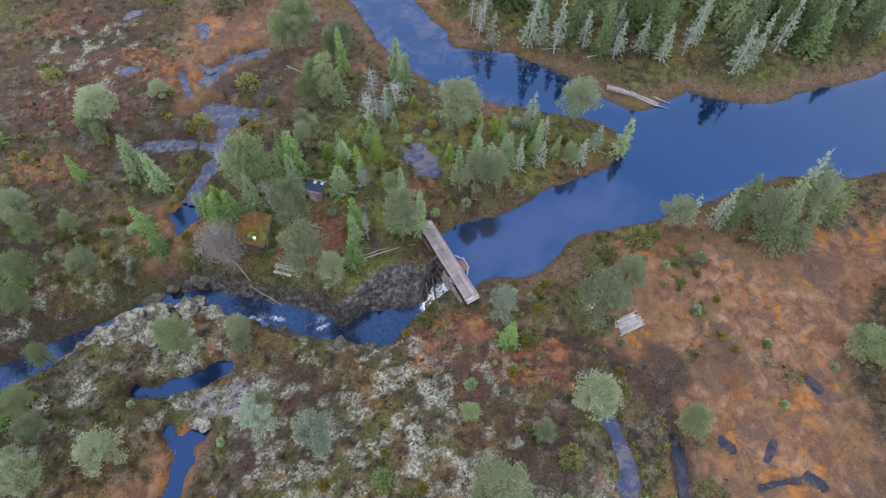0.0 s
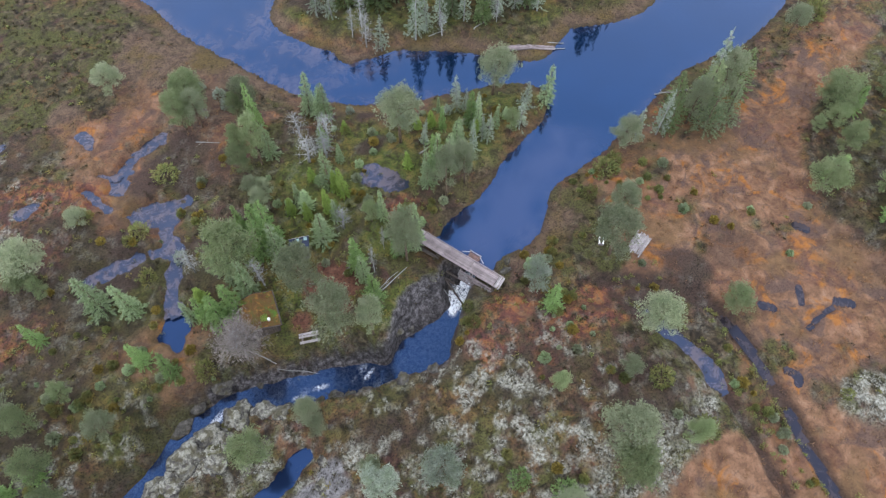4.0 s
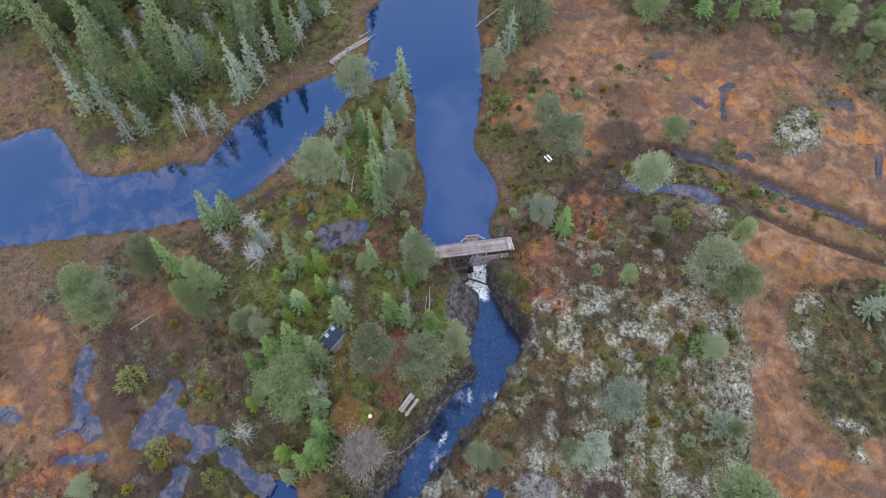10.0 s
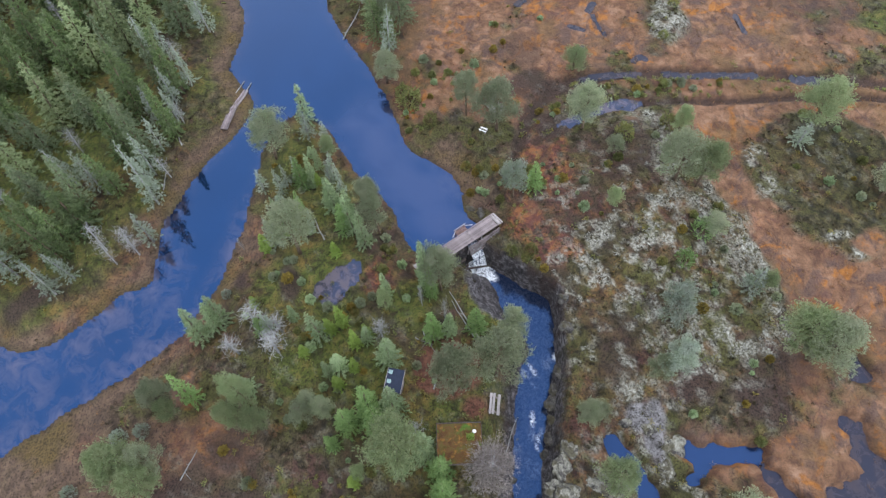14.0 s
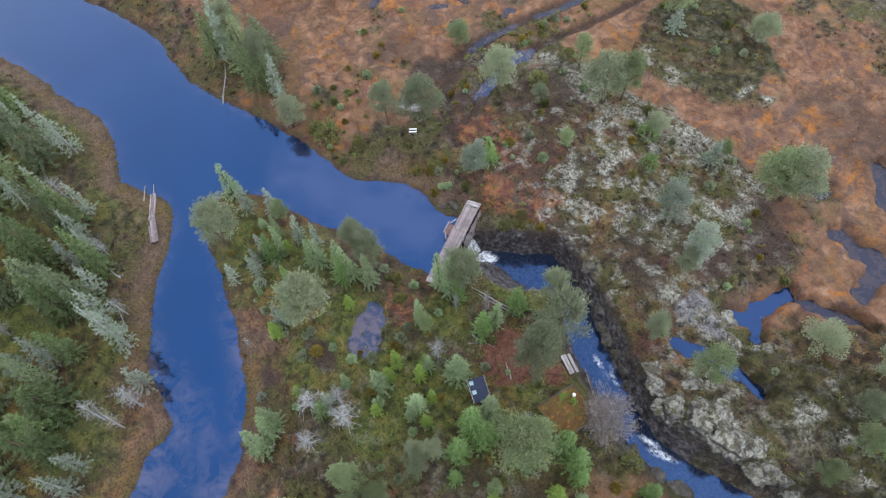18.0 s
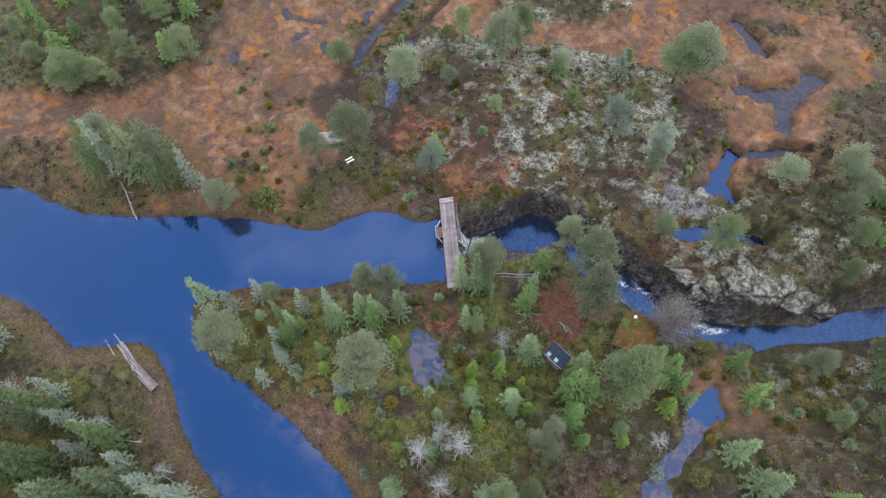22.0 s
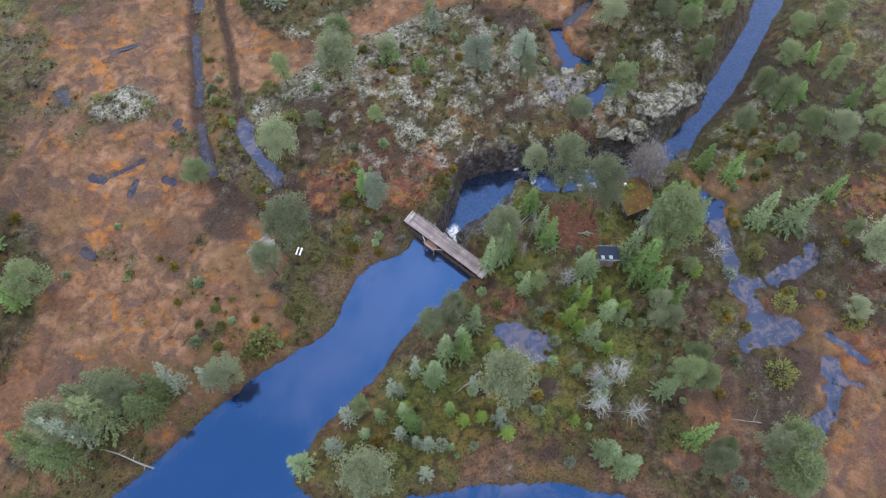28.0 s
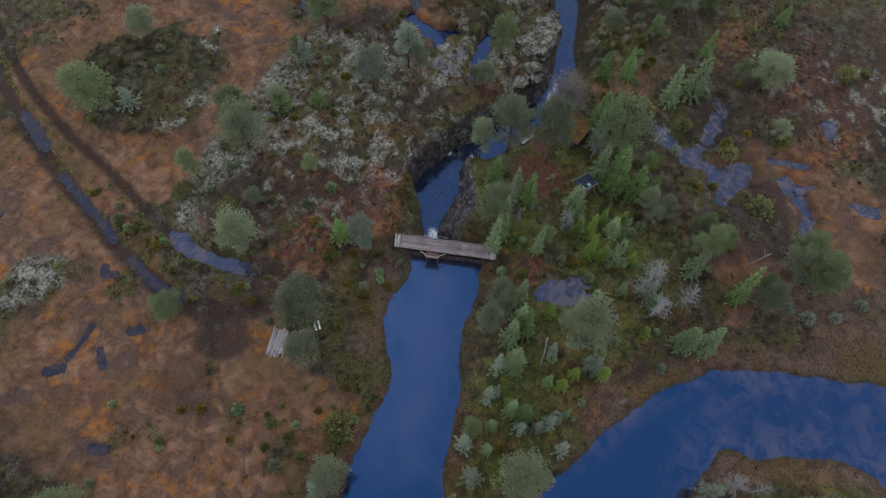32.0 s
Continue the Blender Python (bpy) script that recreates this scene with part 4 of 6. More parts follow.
for name, (line, wide, zl) in POOLS.items():
    pl = rounded(line)
    lo, hi = pl.min(0) - 2, pl.max(0) + 2
    px, py = np.meshgrid(np.arange(lo[0], hi[0], 0.3), np.arange(lo[1], hi[1], 0.3))
    pd, wide = pool_distance(px, py, line, wide)
    tagged(new(name, grid_mesh(name, px, py, np.full(px.shape, zl + 0.004 * list(POOLS).index(name)), pd < wide * (2.6 if wide < 0.7 else 1.9 if wide < 1 else 1.7), RUTWATER if name[:3] in ("rut", "bog", "far") and name != "rut_pool" else MOUTHWATER if name in ("creek_mouth", "side_pool", "slab_pool", "slab_leg") else BOGWATER)), "shallow peaty pool of grey-blue standing water", "pool", kind="structure")


# ---- trees ----
rng = np.random.default_rng(4)


def blades(centres, ways, long, wide):
    """Narrow triangles, one at each centre."""
    n = len(centres)
    ways = ways / np.maximum(np.linalg.norm(ways, axis=1, keepdims=True), 1e-6)
    side = np.cross(ways, rng.normal(size=(n, 3)))
    side /= np.maximum(np.linalg.norm(side, axis=1, keepdims=True), 1e-6)
    l = long * rng.uniform(0.6, 1.3, (n, 1))
    w = wide * rng.uniform(0.7, 1.3, (n, 1))
    v = np.stack([centres - side * w / 2, centres + side * w / 2, centres + ways * l], 1).reshape(-1, 3)
    return v


def blade_mesh(name, verts, material):
    return tri_mesh(name, verts, np.arange(len(verts)).reshape(-1, 3), material)


def limb_set(h, r, low, count, lift, thick):
    """Crooked limbs that leave a trunk of height h and reach out to r."""
    out = []
    for i in range(count):
        z = h * (low + (0.96 - low) * (i + rng.random()) / count)
        a = i * 2.4 + rng.uniform(-0.5, 0.5)
        reach = r * rng.uniform(0.65, 1.0) * (1 - 0.55 * ((z / h - low) / (1 - low)) ** 2)
        bend = rng.uniform(-0.25, 0.25)
        path = [(0, 0, z)]
        for k in (0.35, 0.7, 1.0):
            path.append((math.cos(a + bend * k) * reach * k, math.sin(a + bend * k) * reach * k, z + lift * reach * k + rng.uniform(-0.1, 0.1)))
        out.append((path, [thick, thick * 0.75, thick * 0.5, thick * 0.15]))
    return out


def trunk_mesh(name, h, thick, material, lean=0.15):
    a, b = rng.uniform(-lean, lean, 2)
    path = [(a * h * k * k, b * h * k * k, h * k - (0.4 if k == 0 else 0)) for k in (0, 0.3, 0.6, 0.85, 1.0)]
    return mesh_of(name, *tube(path, [thick * 1.25, thick, thick * 0.75, thick * 0.45, thick * 0.15], 8), material, True)


def make_pine(h=6.5, r=2.2, low=0.28, clumps=62, needles=None):
    limbs = limb_set(h * 0.95, r * 0.92, low + 0.06, 16, 0.28, 0.06)
    pts, ways = [], []
    spots = [np.array(path[k]) * 0.55 + np.array(path[k + 1]) * 0.45 for path, _ in limbs for k in (1, 2)] + [np.array(path[3]) for path, _ in limbs]
    for i in range(clumps - 30):
        a, up = rng.uniform(0, 2 * math.pi), rng.uniform(-0.2, 1.0)
        ring = math.sqrt(max(0, 1 - up * up)) * rng.uniform(0.45, 0.95)
        lop = 1 + 0.2 * math.sin(3 * a + clumps)
        spots.append(np.array([math.cos(a) * ring * r * 0.85 * lop, math.sin(a) * ring * r * 0.85 * lop, h * (0.62 + 0.34 * up)]))
    for c in spots:
        m = 58
        size = rng.uniform(0.7, 1.2)
        p = np.clip(rng.normal(size=(m, 3)), -1.5, 1.5) * np.array([0.16, 0.16, 0.09]) * r * size + c
        out = (p - np.array([0, 0, h * 0.45])) * np.array([1, 1, 0.8])
        pts.append(np.repeat(p, 4, 0) + rng.normal(size=(m * 4, 3)) * 0.03)
        ways.append(np.repeat(out / np.linalg.norm(out, axis=1, keepdims=True), 4, 0) * 0.7 + np.array([0, 0, 0.3]) + rng.normal(size=(m * 4, 3)) * 0.7)
    crown = blades(np.vstack(pts), np.vstack(ways), 0.15, 0.058)
    return {"trunk": trunk_mesh("pine_trunk", h * 0.92, 0.14, BARK, 0.05), "branching": mesh_of("pine_limbs", *joined([tube(p, q, 4) for p, q in limbs]), BARK), "crown": blade_mesh("pine_crown", crown, needles or PINE)}, r, h


def make_spruce(material, h=5.0, r=1.1, levels=17, fill=1.0, low=0.06, wood=BARK, dense=2):
    pts, ways = [], []
    for k in range(levels):
        f = (k + rng.random() * 0.6) / levels
        z = h * (low + (0.98 - low) * f)
        reach = r * (1 - f) ** 0.85 * rng.uniform(0.85, 1.1) + 0.06
        arms = max(4, int(round(10 * (1 - 0.5 * f))))
        for b in range(arms):
            if rng.random() > fill:
                continue
            a = 2 * math.pi * (b + rng.random() * 0.7) / arms + k * 1.1
            rr = reach * rng.uniform(0.6, 1.1)
            m = max(3, int((4 + 5 * dense) * rr / r + 2))
            s = np.sqrt(rng.random(m))
            p = np.stack([np.cos(a) * rr * s, np.sin(a) * rr * s, z - 0.28 * rr * s ** 1.6 + 0.12 * rr * s ** 4], 1) + rng.normal(size=(m, 3)) * 0.05
            w = np.array([math.cos(a), math.sin(a), -0.15])
            pts.append(np.repeat(p, 3, 0))
            ways.append(w + rng.normal(size=(m * 3, 3)) * 0.6)
    pts.append(np.array([[0, 0, h * 0.97]] * 5))
    ways.append(np.array([[0, 0, 1.0]] * 5) + rng.normal(size=(5, 3)) * 0.3)
    crown = blades(np.vstack(pts), np.vstack(ways), 0.20 if dense > 1 else 0.34, 0.075 if dense > 1 else 0.13)
    return {"trunk": trunk_mesh("spruce_trunk", h, 0.09, wood, 0.02), "crown": blade_mesh("spruce_crown", crown, material)}, r, h


def make_dead(h=4.0, r=1.3, count=26, lean=0.2):
    limbs = limb_set(h * 0.95, r, 0.22, count, 0.22, 0.028)
    twigs = []
    for path, _ in limbs:
        for k in range(7):
            i = rng.integers(1, 4)
            s = Vector(path[i])
            e = s + Vector(rng.normal(size=3)) * 0.26 * r + Vector((0, 0, 0.1))
            twigs.append(([s, (s + e) / 2 + Vector(rng.normal(size=3)) * 0.04, e], [0.014, 0.010, 0.004]))
    return {"trunk": trunk_mesh("dead_trunk", h, 0.10, DEADWOOD, lean * 0.4), "branching": mesh_of("dead_limbs", *joined([tube(p, q, 4) for p, q in limbs]), DEADWOOD), "twig_work": mesh_of("dead_twigs", *joined([tube(p, q, 3) for p, q in twigs]), DEADWOOD)}, r, h


def make_birch(h=6.0, r=2.5):
    limbs = limb_set(h * 0.95, r * 0.8, 0.25, 22, 0.55, 0.05)
    pts, ways = [], []
    for path, _ in limbs:
        e = np.array(path[-1])
        for _ in range(8):
            c = e * rng.uniform(0.75, 1.0) + rng.normal(size=3) * 0.22 * r
            p = c + rng.normal(size=(42, 3)) * 0.17 * r
            out = p - np.array([0, 0, h * 0.4])
            pts.append(p)
            ways.append(out / np.linalg.norm(out, axis=1, keepdims=True) + rng.normal(size=p.shape) * 0.6)
    return {"trunk": trunk_mesh("birch_trunk", h * 0.9, 0.10, DEADWOOD, 0.06), "branching": mesh_of("birch_limbs", *joined([tube(p, q, 4) for p, q in limbs]), DEADWOOD), "twig_work": blade_mesh("birch_twigs", blades(np.vstack(pts), np.vstack(ways), 0.38, 0.055), BIRCHTWIG)}, r, h


def make_shrub(h=1.8, r=1.1, material=None):
    p = rng.normal(size=(520, 3))
    p /= np.linalg.norm(p, axis=1, keepdims=True)
    p *= rng.uniform(0.35, 1.0, (520, 1)) ** 0.5
    p[:, 2] = np.abs(p[:, 2])
    w = p + rng.normal(size=p.shape) * 0.5 + np.array([0, 0, 0.4])
    p = p * np.array([r * 0.9, r * 0.9, h * 0.9]) * (1 + 0.18 * np.sin(p[:, :1] * 7) * np.cos(p[:, 1:2] * 6))
    stems = [tube([(0, 0, -0.15), (math.cos(a) * r * 0.3, math.sin(a) * r * 0.3, h * 0.4), (math.cos(a) * r * 0.55, math.sin(a) * r * 0.55, h * 0.75)], [0.035, 0.025, 0.01], 4) for a in (0.3, 1.6, 2.7, 4.1, 5.3)]
    return {"stem": mesh_of("shrub_stems", *joined(stems), BARK), "foliage": blade_mesh("shrub_leaves", blades(p, w, 0.26, 0.13), material or SHRUB)}, r, h


KINDS = {
    "pine": [make_pine(6.5, 2.2, low, n, m) for low, n, m in ((0.28, 64, PINE), (0.20, 58, OLIVEPINE), (0.34, 68, PINE), (0.25, 54, PINE), (0.15, 66, OLIVEPINE))],
    "spruce": [make_spruce(m, 5.0, 1.1, k, f) for m, k, f in ((SPRUCE, 17, 1.0), (FRESH, 20, 0.9), (SPRUCE, 15, 1.0), (SPRUCE, 18, 0.8), (FRESH, 16, 1.0))],
    "wood_spruce": [make_spruce(m, 9.0, 1.7, k, f, 0.06, BARK, 1) for m, k, f in ((WOODGREEN, 26, 1.0), (GREYWOOD, 24, 0.9), (WOODGREEN, 28, 0.8), (GREYWOOD, 27, 0.8), (OLIVEPINE, 25, 0.75))],
    "shore_spruce": [make_spruce(m, 8.0, 1.9, k, f, 0.05, BARK, 2) for m, k, f in ((WOODGREEN, 24, 1.0), (GREYWOOD, 22, 1.0), (OLIVEPINE, 26, 0.95))],
    "young": [make_spruce(YOUNG, 4.0, 0.9, k, 1.0) for k in (15, 18)],
    "grey": [make_spruce(GREYLEAF, 5.0, 1.2, k, f, 0.12, DEADWOOD) for k, f in ((16, 0.6), (19, 0.5), (14, 0.7))],
    "dead": [make_dead(4.0, 1.3, k) for k in (30, 38, 26)],
    "grey_pine": [make_pine(6.5, 1.9, low, n, GREYLEAF) for low, n in ((0.28, 46), (0.20, 42))],
    "birch": [make_birch()],
    "green_shrub": [make_shrub(1.8, 1.1, FRESH)],
    "silver": [make_shrub(1.6, 1.1, GREYLEAF), make_shrub(1.4, 1.0, GREYLEAF)],
    "shrub": [make_shrub(1.8, 1.1), make_shrub(1.6, 1.2), make_shrub(2.0, 1.0)],
}
TREE_TEXT = {
    "pine": ("pine_tree", "grey-green pine with a rounded open crown on the heath", "pine", "pines on the moor"),
    "spruce": ("spruce_tree", "slender green spruce with drooping branches", "spruce", "spruces"),
    "wood_spruce": ("tall_spruce", "tall dark green spruce in the dense wood by the lake", "spruce", "spruces of the far wood"),
    "shore_spruce": ("shore_spruce", "broad grey-green spruce in the clump on the lake shore", "spruce", "spruces on the shore"),
    "young": ("young_spruce", "bright yellow-green young spruce among dwarf shrubs", "spruce", "young spruces"),
    "grey": ("lichen_spruce", "sparse grey spruce hung with pale lichen", "spruce", "grey spruces"),
    "dead": ("dead_tree", "bare silver-grey dead tree with crooked limbs", "dead tree", "dead trees"),
    "grey_pine": ("lichen_pine", "pale grey-green pine hung with lichen on the heath", "pine", "pines on the moor"),
    "birch": ("birch_tree", "leafless grey birch with fine twigs beside the cabin", "birch", ""),
    "green_shrub": ("juniper", "dense fresh green juniper on the lichen heath", "shrub", "shrubs"),
    "silver": ("grey_willow", "low silver-grey willow bush on the sedge shore", "shrub", "shrubs"),
    "shrub": ("willow_shrub", "low yellow-green willow shrub on the moor", "shrub", "shrubs"),
}


def plant(kind, x, y, r, h, pick=None):
    meshes, r0, h0 = KINDS[kind][int(rng.integers(len(KINDS[kind]))) if pick is None else pick]
    name, label, category, group = TREE_TEXT[kind]
    ob = tagged(new(name), label, category, group)
    ob.matrix_basis = Matrix.LocRotScale((x, y, ground_z(x, y) - 0.05), Euler((rng.normal() * 0.03, rng.normal() * 0.03, rng.uniform(0, 6.28))), (r / r0, r / r0, h / h0))
    for key, me in meshes.items():
        tagged(part(key, me, ob), kind="stuff" if key in ("twig_work", "foliage", "branching") else "")
    return ob


PINES_A = [(0.7, -11.9, 2.0, 5.0), (-42.7, 12.7, 1.5, 4.0), (-45.7, 15.6, 1.6, 4.6), (-35.6, 32.2, 1.5, 4.6), (40.0, 39.4, 2.1, 8.6), (35.2, 38.2, 1.7, 7.6), (-25.6, 73.4, 1.9, 5.0), (-43.7, 37.7, 1.9, 6.2), (-35.8, 11.8, 1.8, 4.4), (-41.5, 31.2, 1.7, 5.6), (-35.0, 15.0, 1.5, 3.8), (-33.7, 10.7, 2.1, 6.2), (-33.3, 29.3, 2.0, 6.2), (-28.3, 13.2, 2.1, 5.0), (-38.3, 51.4, 2.6, 6.2), (-23.8, 23.4, 1.9, 6.9), (-33.1, 56.1, 1.3, 3.1), (-15.5, 2.5, 3.1, 8.1), (-14.1, 3.7, 2.7, 7.5), (-18.1, 23.4, 1.1, 3.8), (-18.3, 24.6, 1.3, 5.0), (-15.3, 17.5, 1.2, 5.0), (-20.4, 45.8, 0.8, 3.1), (-19.2, 42.0, 2.9, 10.0), (-7.9, 4.5, 1.0, 3.8), (-12.6, 29.2, 1.6, 8.1), (-14.1, 36.4, 2.2, 11.0), (-12.7, 32.0, 2.6, 10.0), (-9.7, 30.0, 1.4, 7.5)]
PINES_B = [(-14.4, 48.5, 1.1, 5.0), (-19.1, 64.5, 1.9, 6.2), (-14.7, 50.1, 1.3, 5.0), (-13.8, 49.6, 1.0, 4.4), (-0.9, 7.5, 1.4, 3.1), (-14.8, 54.5, 1.4, 5.6), (-17.3, 63.8, 1.5, 6.2), (-17.3, 66.1, 2.2, 6.9), (-14.1, 56.6, 1.3, 6.2), (-17.0, 67.3, 1.7, 6.2), (-12.7, 55.2, 1.4, 8.1), (-12.8, 62.6, 1.1, 5.0), (4.5, 7.4, 2.0, 7.5), (-11.7, 63.3, 1.5, 6.2), (-3.1, 36.2, 2.0, 8.8), (-4.6, 41.9, 0.9, 3.8), (5.5, 9.5, 2.7, 7.5), (3.6, 16.9, 1.0, 2.8), (11.6, -8.9, 2.8, 6.9), (11.5, 7.5, 1.2, 5.0), (10.2, 15.2, 1.1, 3.1)]
PINES_C = [(4.5, 41.9, 1.6, 8.1), (2.8, 50.4, 2.7, 8.8), (14.7, 17.4, 2.3, 6.9), (7.2, 42.6, 1.4, 7.5), (16.5, 27.1, 2.7, 8.0), (19.3, 30.3, 1.7, 6.9), (24.2, 16.3, 1.7, 3.8), (15.8, 46.9, 1.0, 4.4), (16.7, 53.2, 2.5, 7.5), (26.7, 39.3, 1.9, 5.0), (42.1, 23.1, 2.3, 5.6), (49.4, 18.1, 2.8, 5.6), (52.0, 31.9, 2.8, 5.6), (56.9, 44.5, 1.7, 5.0)]
SPRUCES_A = [(-33.3, 45.1, 1.7, 6.8), (-30.9, 37.4, 0.8, 6.0), (-28.9, 35.1, 0.8, 6.0), (-30.5, 43.5, 1.3, 6.8), (-25.5, 40.1, 0.6, 4.5), (-24.2, 39.1, 0.7, 6.0), (-22.9, 38.5, 1.4, 6.0), (-21.0, 38.6, 1.4, 6.8), (-20.2, 42.1, 0.8, 6.0), (-19.3, 39.8, 1.4, 7.5), (-16.4, 43.7, 1.2, 7.5), (-17.5, 47.9, 0.6, 5.2), (-14.9, 42.2, 1.4, 7.5), (-15.9, 46.4, 1.1, 6.8), (-15.1, 44.3, 1.6, 9.0), (-8.1, 33.2, 1.0, 6.0), (-10.2, 42.1, 1.2, 6.0)]
SHORE_CLUMP = [(32.4, 38.4, 1.7, 6.6), (34.0, 39.7, 2.2, 7.8), (36.6, 36.6, 2.6, 7.4), (37.6, 39.2, 2.9, 8.6), (39.4, 36.4, 2.0, 6.2), (41.6, 41.4, 2.2, 7.6), (43.4, 39.9, 2.5, 7.6)]
SPRUCES_B = [(-8.0, 36.1, 0.8, 6.0), (-8.1, 37.5, 0.9, 6.8), (-10.7, 48.0, 0.5, 4.5), (-10.2, 46.9, 0.9, 3.9), (-7.8, 44.1, 0.6, 4.5), (-11.3, 55.8, 0.9, 6.0), (-11.3, 61.0, 0.8, 9.0), (-3.8, 37.2, 0.6, 7.5), (-6.8, 48.6, 0.9, 6.8), (-2.7, 37.5, 0.9, 9.8), (-3.3, 41.7, 0.6, 6.0), (-1.2, 37.7, 0.8, 9.0), (-4.5, 51.2, 0.5, 3.8), (-5.2, 54.4, 0.7, 3.8), (-4.8, 60.7, 1.3, 6.8), (-3.9, 59.3, 0.9, 6.0), (-3.4, 58.6, 0.9, 6.8)]
SPRUCES_C = [(7.6, 24.4, 0.9, 5.2), (2.9, 43.4, 0.8, 7.5), (4.5, 44.5, 0.8, 7.5), (4.9, 45.6, 0.8, 6.8), (6.4, 44.9, 0.9, 6.8), (8.2, 46.5, 1.0, 6.0), (8.8, 46.9, 0.7, 6.0), (8.1, 50.2, 0.5, 4.8), (9.2, 53.2, 0.3, 3.0), (12.2, 48.8, 0.6, 6.0), (11.9, 50.0, 0.8, 6.0), (14.2, 48.2, 0.5, 4.5), (16.2, 49.0, 0.5, 2.2), (18.0, 46.2, 0.5, 6.0), (22.3, 49.6, 1.0, 6.8)]
YOUNGS = [(7.3, 51.4, 0.7, 2.8), (5.6, 51.8, 0.65, 2.6), (4.0, 54.0, 0.8, 3.2), (-2.3, 55.2, 0.6, 2.0), (-6.5, 47.5, 0.7, 3.6), (-8.3, 50.3, 0.6, 2.4), (2.0, 46.6, 0.6, 3.0), (-12.0, 47.1, 0.7, 3.0), (11.6, 48.2, 0.5, 2.4), (-23.9, 41.5, 0.9, 3.4), (-20.9, 46.3, 0.7, 2.8), (-5.9, 46.3, 0.75, 5.4), (-8.2, 45.2, 0.7, 4.9), (-10.6, 45.6, 0.6, 3.6), (-7.4, 43.9, 0.6, 3.8)]
GREYS = [(9.0, -6.2, 1.2, 4.0), (6.9, 26.9, 1.6, 6.9), (-15.2, 15.7, 1.8, 7.5), (-7.9, 5.8, 1.1, 5.2), (-9.9, 14.7, 2.0, 7.5), (-5.6, 53.4, 0.8, 6.0), (4.0, 52.2, 0.4, 5.2), (5.1, 49.0, 0.5, 5.2), (4.4, 52.8, 0.8, 6.0), (9.9, 45.6, 0.6, 6.8), (11.8, 46.9, 0.5, 5.2), (12.4, 46.6, 0.7, 6.0), (11.2, 52.3, 0.7, 5.4), (12.0, 51.7, 0.5, 4.5), (13.1, 50.4, 0.6, 4.5), (12.3, 54.6, 0.7, 5.1), (17.1, 47.1, 0.8, 6.0), (19.1, 49.3, 0.9, 5.2), (28.3, 39.1, 0.8, 6.8), (31.0, 38.5, 1.0, 9.0), (39.4, 40.3, 1.4, 11.2)]
DEADS = [(-17.6, 40.2, 1.0, 5.4), (-23.7, 45.2, 1.1, 4.2), (-6.8, 36.2, 0.5, 5.6), (-16.5, 65.1, 0.6, 3.2), (-7.6, 42.6, 1.1, 3.9), (-4.8, 38.3, 0.4, 4.5), (-7.7, 52.9, 1.5, 4.5), (-6.7, 53.4, 0.5, 3.2), (-7.3, 56.8, 1.3, 4.5), (-5.7, 52.5, 1.2, 3.9), (-4.5, 54.9, 1.4, 4.5), (5.0, 56.8, 0.3, 2.6)]
SILVERS = [(-13.7, 65.8, 0.8, 1.6), (-14.0, 68.0, 0.9, 1.4), (-15.7, 70.3, 0.7, 1.2), (-18.5, 71.9, 0.8, 1.2), (-0.4, 58.4, 0.6, 1.2), (10.0, 52.6, 0.7, 1.4), (-24.6, 47.6, 0.9, 1.6)]
SHORE_GREYS = [(12.5, 66.7, 1.5, 11.0), (16.3, 67.1, 1.0, 8.5), (14.4, 67.0, 0.8, 7.5), (7.6, 66.9, 1.0, 6.5), (3.8, 74.6, 0.9, 7.0), (2.2, 76.4, 1.0, 7.5), (3.8, 83.4, 1.2, 8.5), (4.8, 80.6, 1.2, 9.0), (16.2, 76.0, 1.1, 8.0), (24.0, 65.0, 0.8, 6.5), (23.6, 67.2, 0.9, 7.5), (38.6, 61.8, 1.2, 9.0), (35.0, 69.2, 1.1, 8.0), (15.0, 73.0, 1.1, 8.5), (19.6, 66.4, 0.9, 7.0), (29.4, 63.6, 0.9, 7.5)]
SHORE_SNAGS = [(6.0, 68.2, 1.1, 5.5), (8.3, 66.2, 1.0, 4.5), (6.8, 71.6, 1.0, 5.5), (15.8, 65.4, 0.8, 4.5), (23.4, 64.2, 0.7, 4.0), (5.0, 70.4, 0.8, 5.0), (10.4, 66.0, 0.8, 4.0)]
SHRUBS = [(32.6, 1.2, 0.8, 1.2), (27.6, 4.0, 0.7, 1.1), (-28.3, 46.6, 1.0, 1.8), (-29.1, 51.9, 0.7, 1.2), (-47.2, 59.2, 1.4, 1.8), (-32.8, 57.0, 1.1, 1.6), (-25.9, 34.3, 1.2, 2.5), (-27.8, 52.7, 1.2, 1.4), (-23.1, 58.7, 1.6, 2.0), (-0.4, 26.3, 0.8, 1.6), (-0.0, 28.3, 0.7, 1.5), (-2.2, 54.7, 0.6, 1.4), (13.6, 7.5, 1.4, 2.0), (12.6, 13.1, 1.3, 2.0), (19.0, 34.7, 1.0, 1.8), (22.7, 36.7, 1.7, 2.0), (24.0, 37.4, 1.2, 2.0), (18.2, 59.5, 0.6, 2.0), (62.1, 45.9, 1.8, 3.0)]
BIRCHES = [(-21.8, 34.1, 2.1, 6.6)]
